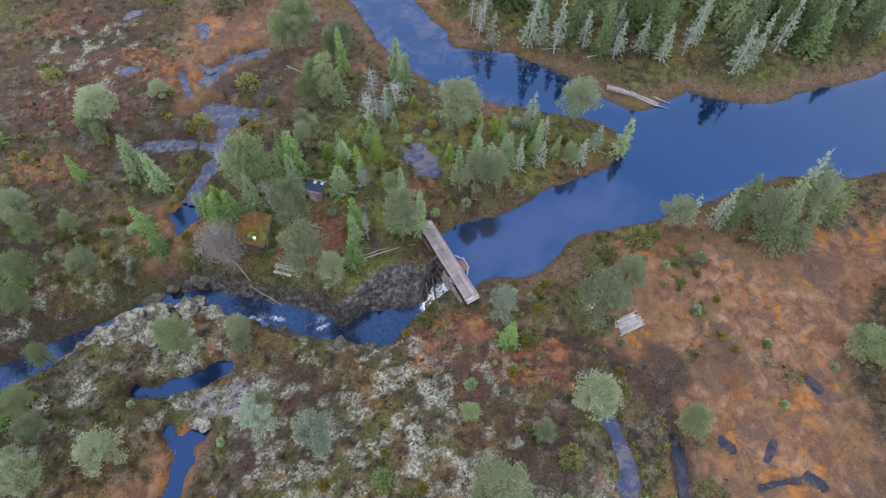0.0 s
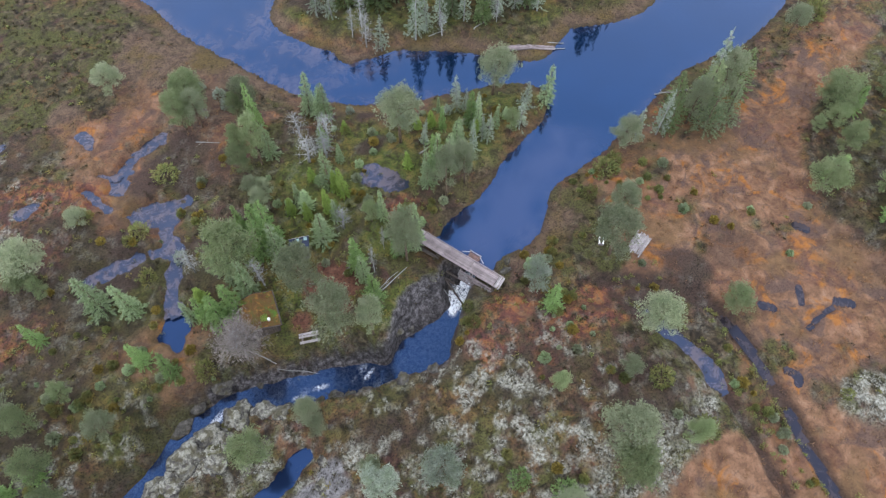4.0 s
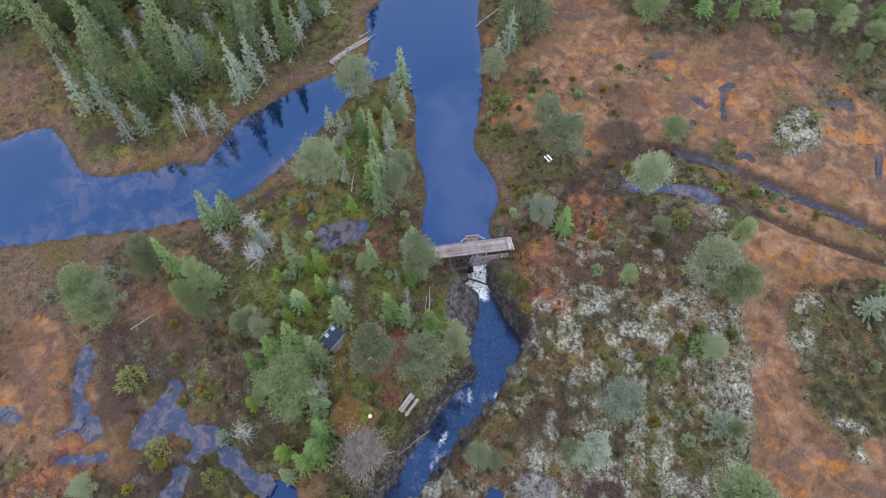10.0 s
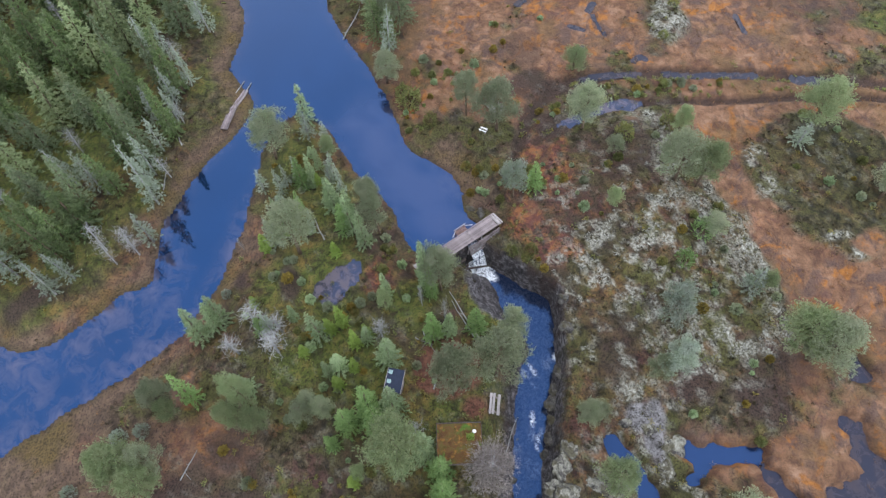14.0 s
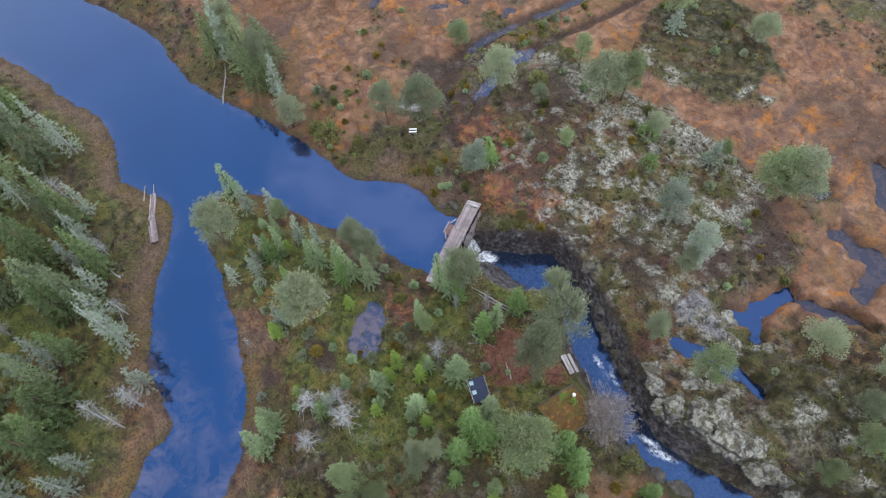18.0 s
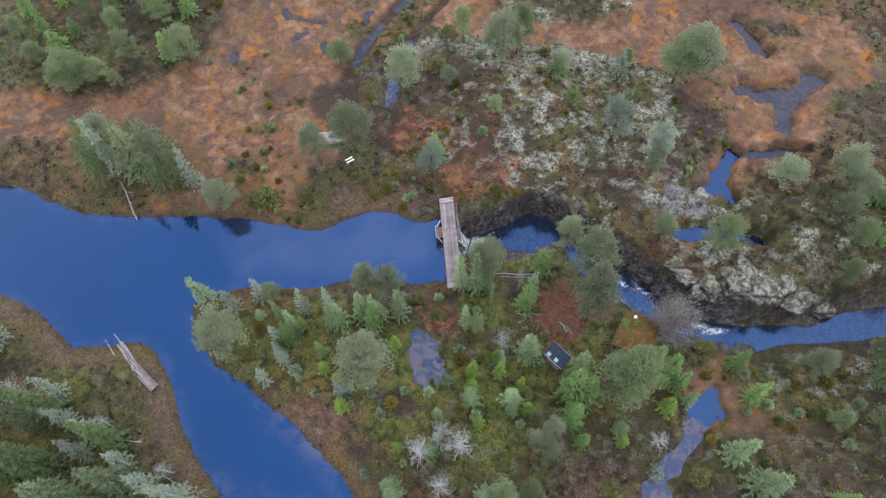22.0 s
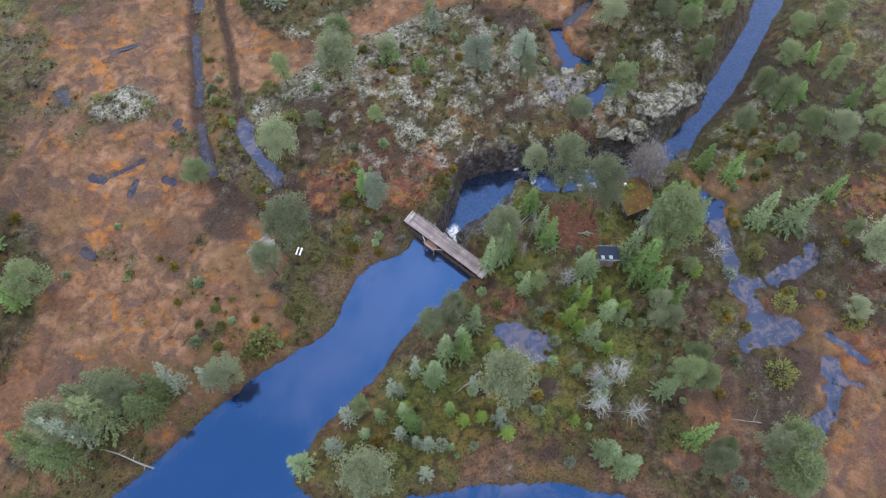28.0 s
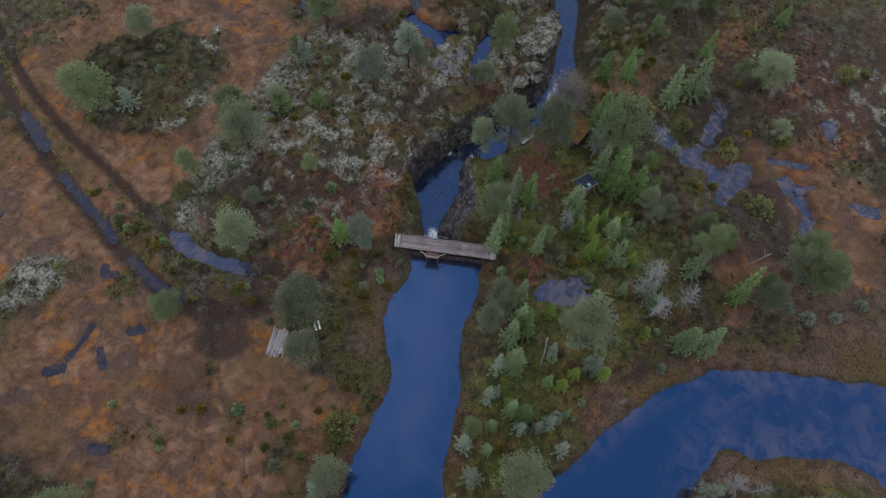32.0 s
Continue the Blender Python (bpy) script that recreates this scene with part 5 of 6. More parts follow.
for kind, lists in (("pine", (PINES_A, PINES_B, PINES_C,)), ("spruce", (SPRUCES_A, SPRUCES_B, SPRUCES_C,)), ("shore_spruce", (SHORE_CLUMP,)), ("young", (YOUNGS,)), ("grey", (GREYS, SHORE_GREYS)), ("dead", (DEADS, SHORE_SNAGS)), ("silver", (SILVERS,)), ("shrub", (SHRUBS,)), ("birch", (BIRCHES,))):
    for trees in lists:
        for x, y, r, h in trees:
            if field_at(shore, x, y) > 0.15 and field_at(brook, x, y) > 0.3:
                full = 1.28 if kind in ("spruce", "grey") and r < 1.3 else 1.0
                plant("grey_pine" if kind == "grey" and 1.3 < r and h < 9 else kind, x, y, r * full, h * (0.9 if full > 1 else 1.0))

for x, y, r in ((-3.9, 11.2, 1.1), (-1.0, 8.4, 1.35)):
    plant("green_shrub", x, y, r, 2.2)

# scrubby pines on the heath to the east and west
thin = []
for _ in range(2200):
    east = rng.random() < 0.7
    x, y = (rng.uniform(44, 66), rng.uniform(-12, 33)) if east else (rng.uniform(-56, -36), rng.uniform(0, 52))
    if any((x - p) ** 2 + (y - q) ** 2 < 7 for p, q in thin) or len(thin) > 105 or field_at(brook, x, y) < 1.5:
        continue
    if field_at(bog_w, x, y) > 0.4:
        continue
    thin.append((x, y))
    if rng.random() < 0.4:
        plant("spruce", x, y, rng.uniform(0.8, 1.5), rng.uniform(2.6, 5.0), 1 + 3 * (len(thin) % 2))
    else:
        plant("pine", x, y, rng.uniform(0.8, 1.7), rng.uniform(2.6, 5.4), 1 + 3 * (len(thin) % 2))

# the dense wood on the far shore
made = [(x, y) for x, y, r, h in SHORE_GREYS + SHORE_SNAGS]
for _ in range(6000):
    x, y = rng.uniform(-2, 78), rng.uniform(60, 118)
    s = float(field_at(shore, x, y))
    if s < 5.0 or x > 66 or y > 108 or (x < 12 and y > 92 - x * 0.5) or (x < 6 and s < 6) or len(made) > 190:
        continue
    gap = 1.5 if s < 9 else 2.7
    if any((x - a) ** 2 + (y - b) ** 2 < gap * gap for a, b in made):
        continue
    made.append((x, y))
    if s < 8.5 and rng.random() < 0.3:
        plant("grey", x, y, rng.uniform(0.8, 1.3), rng.uniform(6, 10))
    elif rng.random() < 0.08:
        plant("dead", x, y, rng.uniform(0.7, 1.2), rng.uniform(3.5, 6))
    else:
        plant("wood_spruce", x, y, rng.uniform(1.3, 2.5), rng.uniform(6.5, 12))

# ---- the plank bridge on the old timber dam ----
TURN_Z = math.atan2(ALONG.y, ALONG.x)
LENGTH = (BRIDGE_B - BRIDGE_A).length


def on_bridge(s, side, z):
    """A place on the bridge: metres from its north end, metres upstream, height."""
    p = BRIDGE_A + ALONG * s + UPSTREAM * side
    return Vector((p.x, p.y, z))


def set_on(name, size, material, parent, s, side, z, turn=0.0, tilt=0.0, label="", bevel=0.015):
    m = Matrix.Translation(on_bridge(s, side, z)) @ Matrix.Rotation(TURN_Z + turn, 4, "Z") @ Matrix.Rotation(tilt, 4, "Y")
    return part(name, beam(name, size, material, bevel), parent, m, label)


bridge = tagged(new("footbridge"), "weathered grey-brown plank footbridge on a timber dam", "bridge")
for k in range(8):
    side = -0.588 + 0.168 * k
    for j in range(3):
        s0 = 0.62 + j * (LENGTH - 1.24) / 3
        set_on("plank", ((LENGTH - 1.24) / 3 - 0.02, 0.155, 0.05), PLANK, bridge, s0 + (LENGTH - 1.24) / 6 + rng.uniform(-0.01, 0.01), side, DECK_Z + rng.uniform(-0.008, 0.008), rng.normal() * 0.002)
for end in (0, 1):
    for k in range(4):
        set_on("end_plank", (0.135, 1.5 + rng.uniform(-0.12, 0.12), 0.055), PALEPLANK, bridge, 0.02 + 0.16 * k if end == 0 else LENGTH - 0.02 - 0.16 * k, rng.uniform(-0.05, 0.05), DECK_Z + 0.03, rng.normal() * 0.03)
for side in (-0.72, 0.72):
    for j in range(2):
        set_on("kerb_rail", (LENGTH / 2 - 0.35, 0.10, 0.10), PLANK, bridge, 0.35 + LENGTH * (0.25 + 0.47 * j), side, DECK_Z + 0.09, 0.004 * (j * 2 - 1))
for side in (-0.5, 0.0, 0.5):
    set_on("girder", (LENGTH - 0.5, 0.24, 0.30), LOGWOOD, bridge, LENGTH / 2, side, DECK_Z - 0.19)
for k in range(5):
    set_on("cross_beam", (0.16, 1.6, 0.16), LOGWOOD, bridge, 1.2 + k * (LENGTH - 2.4) / 4, 0.0, DECK_Z - 0.42)

dam = tagged(new("timber_dam"), "dark timber crib dam with an opening for the falls", "dam")
FALL_S = 0.655 * LENGTH


def log_piece(name, a, b, r, material, parent, label="", sides=8):
    a, b = Vector(a), Vector(b)
    mid = (a + b) / 2 + Vector(rng.normal(size=3)) * 0.03
    return part(name, mesh_of(name, *tube([a, mid, b], [r * 1.05, r, r * 0.9], sides), material, True), parent, None, label)


for s0, s1 in ((0.6, 3.0), (FALL_S + 0.75, LENGTH - 0.6)):
    for k in range(13):
        z = -2.9 + k * 0.30
        out = -0.86 - 0.05 * math.sin(k * 2.1)
        log_piece("crib_log", on_bridge(s0 - rng.uniform(0, 0.25), out, z), on_bridge(s1 + rng.uniform(0, 0.25), out, z), 0.145, LOGWOOD, dam)
    for s in (s0 + 0.15, s1 - 0.15):
        for k in range(6):
            log_piece("tie_log", on_bridge(s, -1.25, -2.6 + 0.6 * k), on_bridge(s, 0.66, -2.6 + 0.6 * k), 0.11, LOGWOOD, dam)
k = 0
while 3.05 + k * 0.21 < FALL_S - 0.6:
    set_on("sluice_board", (0.19, 0.07, 3.4 + rng.uniform(-0.15, 0.15)), LOGWOOD, dam, 3.1 + k * 0.21, -0.10 + rng.uniform(-0.03, 0.03), -1.35, 0, 0)
    k += 1
for k in range(3):
    set_on("sill_beam", (2.6, 0.22, 0.24), LOGWOOD, dam, 4.4, -0.75 - 0.5 * k, -1.5 - 0.62 * k)
for j in range(int(LENGTH / 0.26) - 4):
    s = 0.9 + 0.26 * j
    if abs(s - FALL_S) < 0.62:
        continue
    set_on("face_board", (0.24, 0.06, 2.2), LOGWOOD, dam, s, 0.74, -0.35 + rng.uniform(-0.12, 0.10), 0, 0, bevel=0.01)
for k in range(4):
    set_on("wing_log", (1.3, 0.15, 0.15), PLANK, dam, FALL_S + 0.95 + 0.1 * k, -0.98 - 0.06 * k, 0.95 - 0.26 * k, rng.normal() * 0.06)
for k in range(7):
    set_on("brace", (0.09, 0.09, 1.6), PLANK, dam, FALL_S + 0.4 + 0.42 * k, -1.02, 0.5, 0, rng.normal() * 0.25)
for k in range(9):
    set_on("prop", (0.10, 0.10, rng.uniform(1.2, 2.4)), PLANK if k % 2 else PALEPLANK, dam, FALL_S - 1.0 + 0.42 * k, -0.92 - 0.05 * (k % 3), rng.uniform(-0.2, 0.55), 0, rng.normal() * 0.2)
for k in range(5):
    log_piece("rail_log", on_bridge(FALL_S - 0.9, -0.9 - 0.07 * k, 0.85 - 0.3 * k), on_bridge(LENGTH - 0.7 + 0.1 * k, -0.95 - 0.07 * k, 0.88 - 0.3 * k), 0.075, PALEPLANK if k % 2 else PLANK, dam)
for k in range(6):
    log_piece("loose_stick", on_bridge(LENGTH - 2.6 + 0.4 * k, -1.0, 0.5), on_bridge(LENGTH - 2.3 + 0.5 * k, -1.5 - 0.1 * (k % 3), rng.uniform(-0.6, 0.3)), 0.035, DEADWOOD, dam, sides=5)
set_on("stop_log", (1.3, 0.12, 0.25), LOGWOOD, dam, FALL_S, 0.35, -0.32)

sluice = tagged(new("sluice_platform"), "small red-brown plank platform on the upstream side", "platform")
for k in range(4):
    set_on("plank", (1.35, 0.16, 0.04), REDPLANK, sluice, FALL_S - 0.45, 0.88 + 0.175 * k, DECK_Z - 0.12, rng.normal() * 0.01)
for s in (-1.0, 0.15):
    set_on("post", (0.11, 0.11, 1.9), REDPLANK, sluice, FALL_S - 0.45 + (s + 0.42), 1.38, DECK_Z - 0.75)
set_on("top_rail", (1.5, 0.09, 0.09), PALEPLANK, sluice, FALL_S - 0.45, 1.45, DECK_Z + 0.22)
for s, tr in ((-0.98, 0.55), (0.98, -0.55)):
    set_on("side_rail", (0.85, 0.08, 0.08), PALEPLANK, sluice, FALL_S - 0.45 + s, 1.1, DECK_Z + 0.16, tr)

# the falls: a broken white sheet from the notch into the pool
fx, fy = np.meshgrid(np.linspace(0, 1, 40), np.linspace(0, 1, 18))
drop = 0.02 + 3.0 * (np.maximum(fx - 0.18, 0) / 0.82) ** 1.5
run = 0.5 - fx * 2.7
spread = (fy - 0.5) * (0.95 + 0.75 * fx + 0.25 * rough_field(fx * 3, fx * 0 + fy * 3, 0.5, 13, 2))
wob = rough_field(fx * 4, fy * 5, 0.5, 3, 3) * 0.22 * fx
px = BRIDGE_A.x + ALONG.x * (FALL_S + spread) + UPSTREAM.x * (run + wob)
py = BRIDGE_A.y + ALONG.y * (FALL_S + spread) + UPSTREAM.y * (run + wob)
pz = 0.0 - drop + rough_field(fx * 6, fy * 5, 0.5, 8, 3) * 0.14 * fx
falls = tagged(new("waterfall", grid_mesh("waterfall", px, py, pz, None, STREAM, [("foam", np.clip(0.25 + 1.5 * fx + 0.9 * rough_field(fx * 1.2, fy * 9, 0.6, 17, 3), 0, 2))])), "white water falling from the dam into the pool", "waterfall", kind="structure")


def lay_log(name, a, b, r, material, label, category="log", forks=0, lift=0.0):
    """A fallen trunk from a to b on the ground, with broken stubs."""
    ax, ay = a
    bx, by = b
    n = 5
    path, radii = [], []
    for k in range(n):
        t = k / (n - 1)
        x, y = ax + (bx - ax) * t + rng.normal() * 0.05, ay + (by - ay) * t + rng.normal() * 0.05
        path.append((x, y, ground_z(x, y) + r * 0.7 + lift * t))
        radii.append(r * (1 - 0.55 * t))
    ob = tagged(new(name, mesh_of(name, *tube(path, radii, 7), material, True)), label, category)
    for k in range(forks):
        i = 1 + k % (n - 1)
        s = Vector(path[i])
        e = s + Vector((rng.normal() * 0.5, rng.normal() * 0.5, 0.15 + rng.random() * 0.3))
        part("stub", mesh_of("stub", *tube([s, (s + e) / 2 + Vector((0, 0, 0.06)), e], [radii[i] * 0.5, radii[i] * 0.35, 0.01], 5), material, True), ob)
    return ob


lay_log("fallen_log", (-9.1, 33.1), (-3.5, 35.4), 0.09, DEADWOOD, "long grey fallen trunk lying on the island heath", forks=3)
lay_log("fallen_log", (-8.8, 33.6), (-4.6, 35.3), 0.07, DEADWOOD, "thin grey fallen trunk beside a longer one", forks=2)
lay_log("fallen_log", (-8.2, 39.4), (-9.3, 37.2), 0.07, DEADWOOD, "short grey fallen trunk beside the bare patch", forks=2)
lay_log("fallen_log", (-7.6, 38.6), (-9.9, 37.6), 0.06, DEADWOOD, "short grey fallen trunk beside the bare patch", forks=2)
lay_log("fallen_log", (4.0, 47.8), (6.9, 48.8), 0.09, DEADWOOD, "grey fallen trunk under the island spruces", forks=1)
lay_log("fallen_log", (-14.9, 29.9), (-19.8, 32.2), 0.08, DEADWOOD, "pale trunk lying along the bank above the stream", forks=3)
lay_log("fallen_log", (-19.6, 32.6), (-22.4, 35.0), 0.07, DEADWOOD, "pale trunk lying along the bank above the stream", forks=2)
lay_log("fallen_log", (35.2, 44.6), (38.4, 41.8), 0.11, DEADWOOD, "bleached dead trunk leaning out at the lake shore", forks=4, lift=1.0)
lay_log("fallen_log", (-13.5, 38.2), (-11.8, 37.6), 0.07, DEADWOOD, "pale log lying on the bare red-brown patch")
lay_log("fallen_log", (20, 64.2), (22.4, 65.2), 0.08, DEADWOOD, "bleached log on the sedge shore", forks=1)
lay_log("fallen_log", (14.2, 66.2), (16.6, 66.0), 0.08, DEADWOOD, "bleached log on the sedge shore", forks=1)
lay_log("fallen_log", (-18.6, 62.0), (-16.2, 60.6), 0.07, DEADWOOD, "thin bare fallen trunk on the heath", forks=2)
for a, b, r in (((-0.2, 35.2, -0.9), (0.7, 29.9, -2.6), 0.13), ((-0.5, 35.0, -1.1), (-1.3, 31.6, -2.1), 0.07), ((-0.9, 34.7, -1.0), (-0.3, 31.2, -2.3), 0.06), ((0.2, 34.9, -0.6), (-0.8, 32.2, -2.0), 0.05)):
    tagged(new("drift_log", mesh_of("drift_log", *tube([a, [(p + q) / 2 for p, q in zip(a, b)], b], [r, r * 0.9, r * 0.7], 7), DEADWOOD if r < 0.1 else LOGWOOD, True)), "bare drift log lodged below the dam", "log", "drift logs")

# ---- cabin with a turf roof ----
CABIN = pose(-19.1, 36.5, 0, 0, 0, -6)
CABIN_Z = ground_z(-19.1, 36.5)
cabin = tagged(new("turf_cabin"), "small dark timber cabin with an ochre and green turf roof", "cabin")
cabin.matrix_basis = Matrix.Translation((0, 0, CABIN_Z - 0.1)) @ CABIN
CW, CL, CH = 2.75, 3.25, 1.75
for sx_, sy_, w_, l_ in ((-1, 0, 0.16, CL), (1, 0, 0.16, CL), (0, -1, CW - 0.17, 0.16), (0, 1, CW - 0.17, 0.16)):
    wall = part("wall", beam("wall", (w_, l_, CH + 0.2), DARKWALL, 0.01), cabin, Matrix.Translation((sx_ * CW / 2, sy_ * CL / 2, CH / 2)))
    for k in range(8):
        logm = mesh_of("wall_log", *tube([(-(l_ if w_ < l_ else w_) / 2 - 0.12, 0, 0), (0, 0, 0), ((l_ if w_ < l_ else w_) / 2 + 0.12, 0, 0)], [0.12] * 3, 7), DARKWALL, True)
        part("wall_log", logm, wall, Matrix.Translation((0, 0, -CH / 2 + 0.12 + k * 0.225)) @ Matrix.Rotation(math.pi / 2 if w_ < l_ else 0, 4, "Z") @ Matrix.Translation((0, 0.0, 0)))


def turf_slope(sign):
    n, m = 18, 10
    vs, fs = [], []
    for j in range(m + 1):
        for i in range(n + 1):
            u, v = i / n, j / m
            x, y = sign * v * (CW / 2 + 0.38), (u - 0.5) * (CL + 0.7)
            z = CH + 0.95 - v * 0.62 + 0.05 * noise.noise((x * 2, y * 2, 1.0)) + 0.03 * noise.noise((x * 7, y * 7, 2.0))
            vs.append((x + 0.03 * noise.noise((y * 5, x, 3)), y, z))
    k = (n + 1) * (m + 1)
    vs += [(x, y, z - 0.22) for x, y, z in vs]
    q = n + 1
    for j in range(m):
        for i in range(n):
            a = j * q + i
            fs += [(a, a + 1, a + q + 1, a + q), (k + a, k + a + q, k + a + q + 1, k + a + 1)]
    for i in range(n):
        fs += [(i, i + 1, k + i + 1, k + i), (m * q + i, m * q + i + 1, k + m * q + i + 1, k + m * q + i)]
    for j in range(m):
        fs += [(j * q, (j + 1) * q, k + (j + 1) * q, k + j * q), (j * q + n, (j + 1) * q + n, k + (j + 1) * q + n, k + j * q + n)]
    return mesh_of("turf", vs, fs, TURF, False)


for sg in (-1, 1):
    slope = part("roof_slope", turf_slope(sg), cabin, None, "lumpy ochre turf with green moss")
    tilt = math.atan2(0.62, CW / 2 + 0.38) * sg
    for e in (-1, 1):
        part("verge_board", beam("verge_board", (CW / 2 + 0.45, 0.05, 0.2), LOGWOOD), cabin, Matrix.Translation((sg * (CW / 4 + 0.2), e * (CL / 2 + 0.38), CH + 0.58)) @ Matrix.Rotation(tilt, 4, "Y"))
    part("turf_log", mesh_of("turf_log", *tube([(sg * (CW / 2 + 0.44), -CL / 2 - 0.4, CH + 0.3), (sg * (CW / 2 + 0.46), 0, CH + 0.31), (sg * (CW / 2 + 0.44), CL / 2 + 0.4, CH + 0.3)], [0.07, 0.075, 0.065], 7), LOGWOOD, True), cabin)
part("door", beam("door", (0.06, 0.8, 1.55), PLANK), cabin, Matrix.Translation((CW / 2 + 0.16, -0.5, 0.85)))
part("window_frame", beam("window_frame", (0.06, 0.55, 0.5), PALEPLANK), cabin, Matrix.Translation((CW / 2 + 0.16, 0.75, 1.1)))
part("stove_pipe", mesh_of("stove_pipe", *tube([(0.85, -1.35, CH + 0.3), (0.85, -1.35, CH + 0.9), (0.85, -1.35, CH + 1.05)], [0.07, 0.07, 0.07], 10), WHITE, True), cabin)
part("pipe_cap", mesh_of("pipe_cap", *tube([(0.85, -1.35, CH + 1.02), (0.85, -1.35, CH + 1.10), (0.85, -1.35, CH + 1.16)], [0.17, 0.17, 0.05], 12), WHITE, True), cabin, None, "white round cap")
gv = []
for _ in range(1500):
    x, y = rng.uniform(-CW / 2 - 0.35, CW / 2 + 0.35), rng.uniform(-CL / 2 - 0.3, CL / 2 + 0.3)
    gv.append((x, y, CH + 0.93 - abs(x) / (CW / 2 + 0.38) * 0.62))
gv = np.array(gv)
part("roof_grass", blade_mesh("roof_grass", blades(gv, rng.normal(size=gv.shape) * 0.5 + np.array([0, 0, 0.8]), 0.14, 0.05), leaf_material("roof_grass", (0.075, 0.042, 0.020), (0.20, 0.115, 0.04), 0.2, (0.085, 0.125, 0.03))), cabin)
mv = np.clip(rng.normal(size=(420, 3)), -1.3, 1.3) * np.array([0.24, 0.24, 0.10]) + np.array([0.42, -1.0, CH + 0.86])
part("moss_clump", blade_mesh("moss_clump", blades(mv, rng.normal(size=mv.shape) * 0.5 + np.array([0, 0, 0.8]), 0.14, 0.07), YOUNG), cabin, None, "bright green plants growing on the turf")

# ---- privy with a dark roof ----
privy = tagged(new("privy"), "small grey plank privy with a dark felt roof and pale sheets", "outhouse")
privy.matrix_basis = Matrix.Translation((0, 0, ground_z(-12.8, 41.7) - 0.05)) @ pose(-12.8, 41.7, 0, 0, 0, 161)
PW, PL, PH = 1.35, 1.1, 2.0
for sx_, sy_, w_, l_ in ((-1, 0, 0.05, PL), (1, 0, 0.05, PL), (0, -1, PW, 0.05), (0, 1, PW, 0.05)):
    wall = part("wall", beam("wall", (w_, l_, PH), PLANK, 0.005), privy, Matrix.Translation((sx_ * PW / 2, sy_ * PL / 2, PH / 2)))
    m_ = int(max(w_, l_) / 0.14)
    for k in range(m_):
        off = -max(w_, l_) / 2 + (k + 0.5) * max(w_, l_) / m_
        part("board", beam("board", (0.025 if w_ < l_ else 0.125, 0.125 if w_ < l_ else 0.025, PH), PLANK, 0.004), wall, Matrix.Translation((sx_ * 0.035 + (off if w_ > l_ else 0), sy_ * 0.035 + (off if w_ < l_ else 0), 0)))
roof_m = Matrix.Translation((0, 0, PH + 0.13)) @ Matrix.Rotation(radians(9), 4, "Y")
roof = part("roof", beam("roof", (2.15, 1.6, 0.07), FELT, 0.01), privy, roof_m, "dark blue-black felt roof")
for x, y in ((-0.72, -0.5), (0.15, -0.48)):
    part("sheet", beam("sheet", (0.36, 0.38, 0.02), SKYLIGHT, 0.004), roof, Matrix.Translation((x, y, 0.047)) @ Matrix.Rotation(0.1 * x, 4, "Z"), "pale blue-green sheet")
for y in (-0.8, 0.8):
    part("verge_board", beam("verge_board", (2.2, 0.04, 0.12), PALEPLANK, 0.006), roof, Matrix.Translation((0, y, 0)))
part("door", beam("door", (0.7, 0.04, 1.75), PLANK, 0.006), privy, Matrix.Translation((0, PL / 2 + 0.08, 0.95)))

# ---- picnic table ----
table = tagged(new("picnic_table"), "pale plank picnic table with two fixed benches", "picnic table")
table.matrix_basis = Matrix.Translation((0, 0, ground_z(-15.5, 32.9))) @ pose(-15.5, 32.9, 0, 0, 0, -14)
for y in (-0.14, 0.14):
    part("top_board", beam("top_board", (2.0, 0.225, 0.045), PALEPLANK, 0.008), table, Matrix.Translation((rng.normal() * 0.01, y, 0.75)))
for y in (-0.62, 0.62):
    part("bench_board", beam("bench_board", (2.0, 0.28, 0.045), PALEPLANK, 0.008), table, Matrix.Translation((rng.normal() * 0.01, y, 0.45)))
for x in (-0.7, 0.7):
    part("bearer", beam("bearer", (0.06, 1.62, 0.10), PLANK, 0.006), table, Matrix.Translation((x, 0, 0.38)))
    part("top_bearer", beam("top_bearer", (0.06, 0.62, 0.08), PLANK, 0.006), table, Matrix.Translation((x + 0.065, 0, 0.685)))
    for sg in (-1, 1):
        part("leg", beam("leg", (0.05, 0.10, 0.86), PLANK, 0.006), table, Matrix.Translation((x - 0.06, sg * 0.42, 0.36)) @ Matrix.Rotation(sg * 0.42, 4, "X"))

# ---- stack of weathered boards beside the pine ----
stack = tagged(new("board_stack"), "heap of pale weathered boards beside a pine", "board stack")
stack.matrix_basis = Matrix.Translation((20.0, 26.7, ground_z(20.0, 26.7))) @ Matrix.Rotation(radians(24), 4, "Z") @ Matrix.Diagonal((0.78, 0.85, 1, 1))
for layer in range(3):
    for k in range(10 - layer):
        part("board", beam("board", (3.4 - 0.3 * layer + rng.uniform(-0.5, 0.5), 0.17, 0.05), PALEPLANK, 0.008), stack, Matrix.Translation((rng.uniform(-0.25, 0.25), -0.95 + 0.205 * k + 0.06 * layer, 0.10 + 0.075 * layer + rng.uniform(0, 0.03))) @ Matrix.Rotation(rng.normal() * 0.05, 4, "Z") @ Matrix.Rotation(rng.normal() * 0.02, 4, "X"))
for x in (-1.1, 1.1):
    part("bearer", beam("bearer", (0.12, 2.2, 0.12), LOGWOOD), stack, Matrix.Translation((x, 0, 0.03)))
bench = tagged(new("bench"), "low bench of two white boards under the pine", "bench")
bench.matrix_basis = Matrix.Translation((16.5, 28.7, ground_z(16.5, 28.7))) @ Matrix.Rotation(radians(55), 4, "Z")
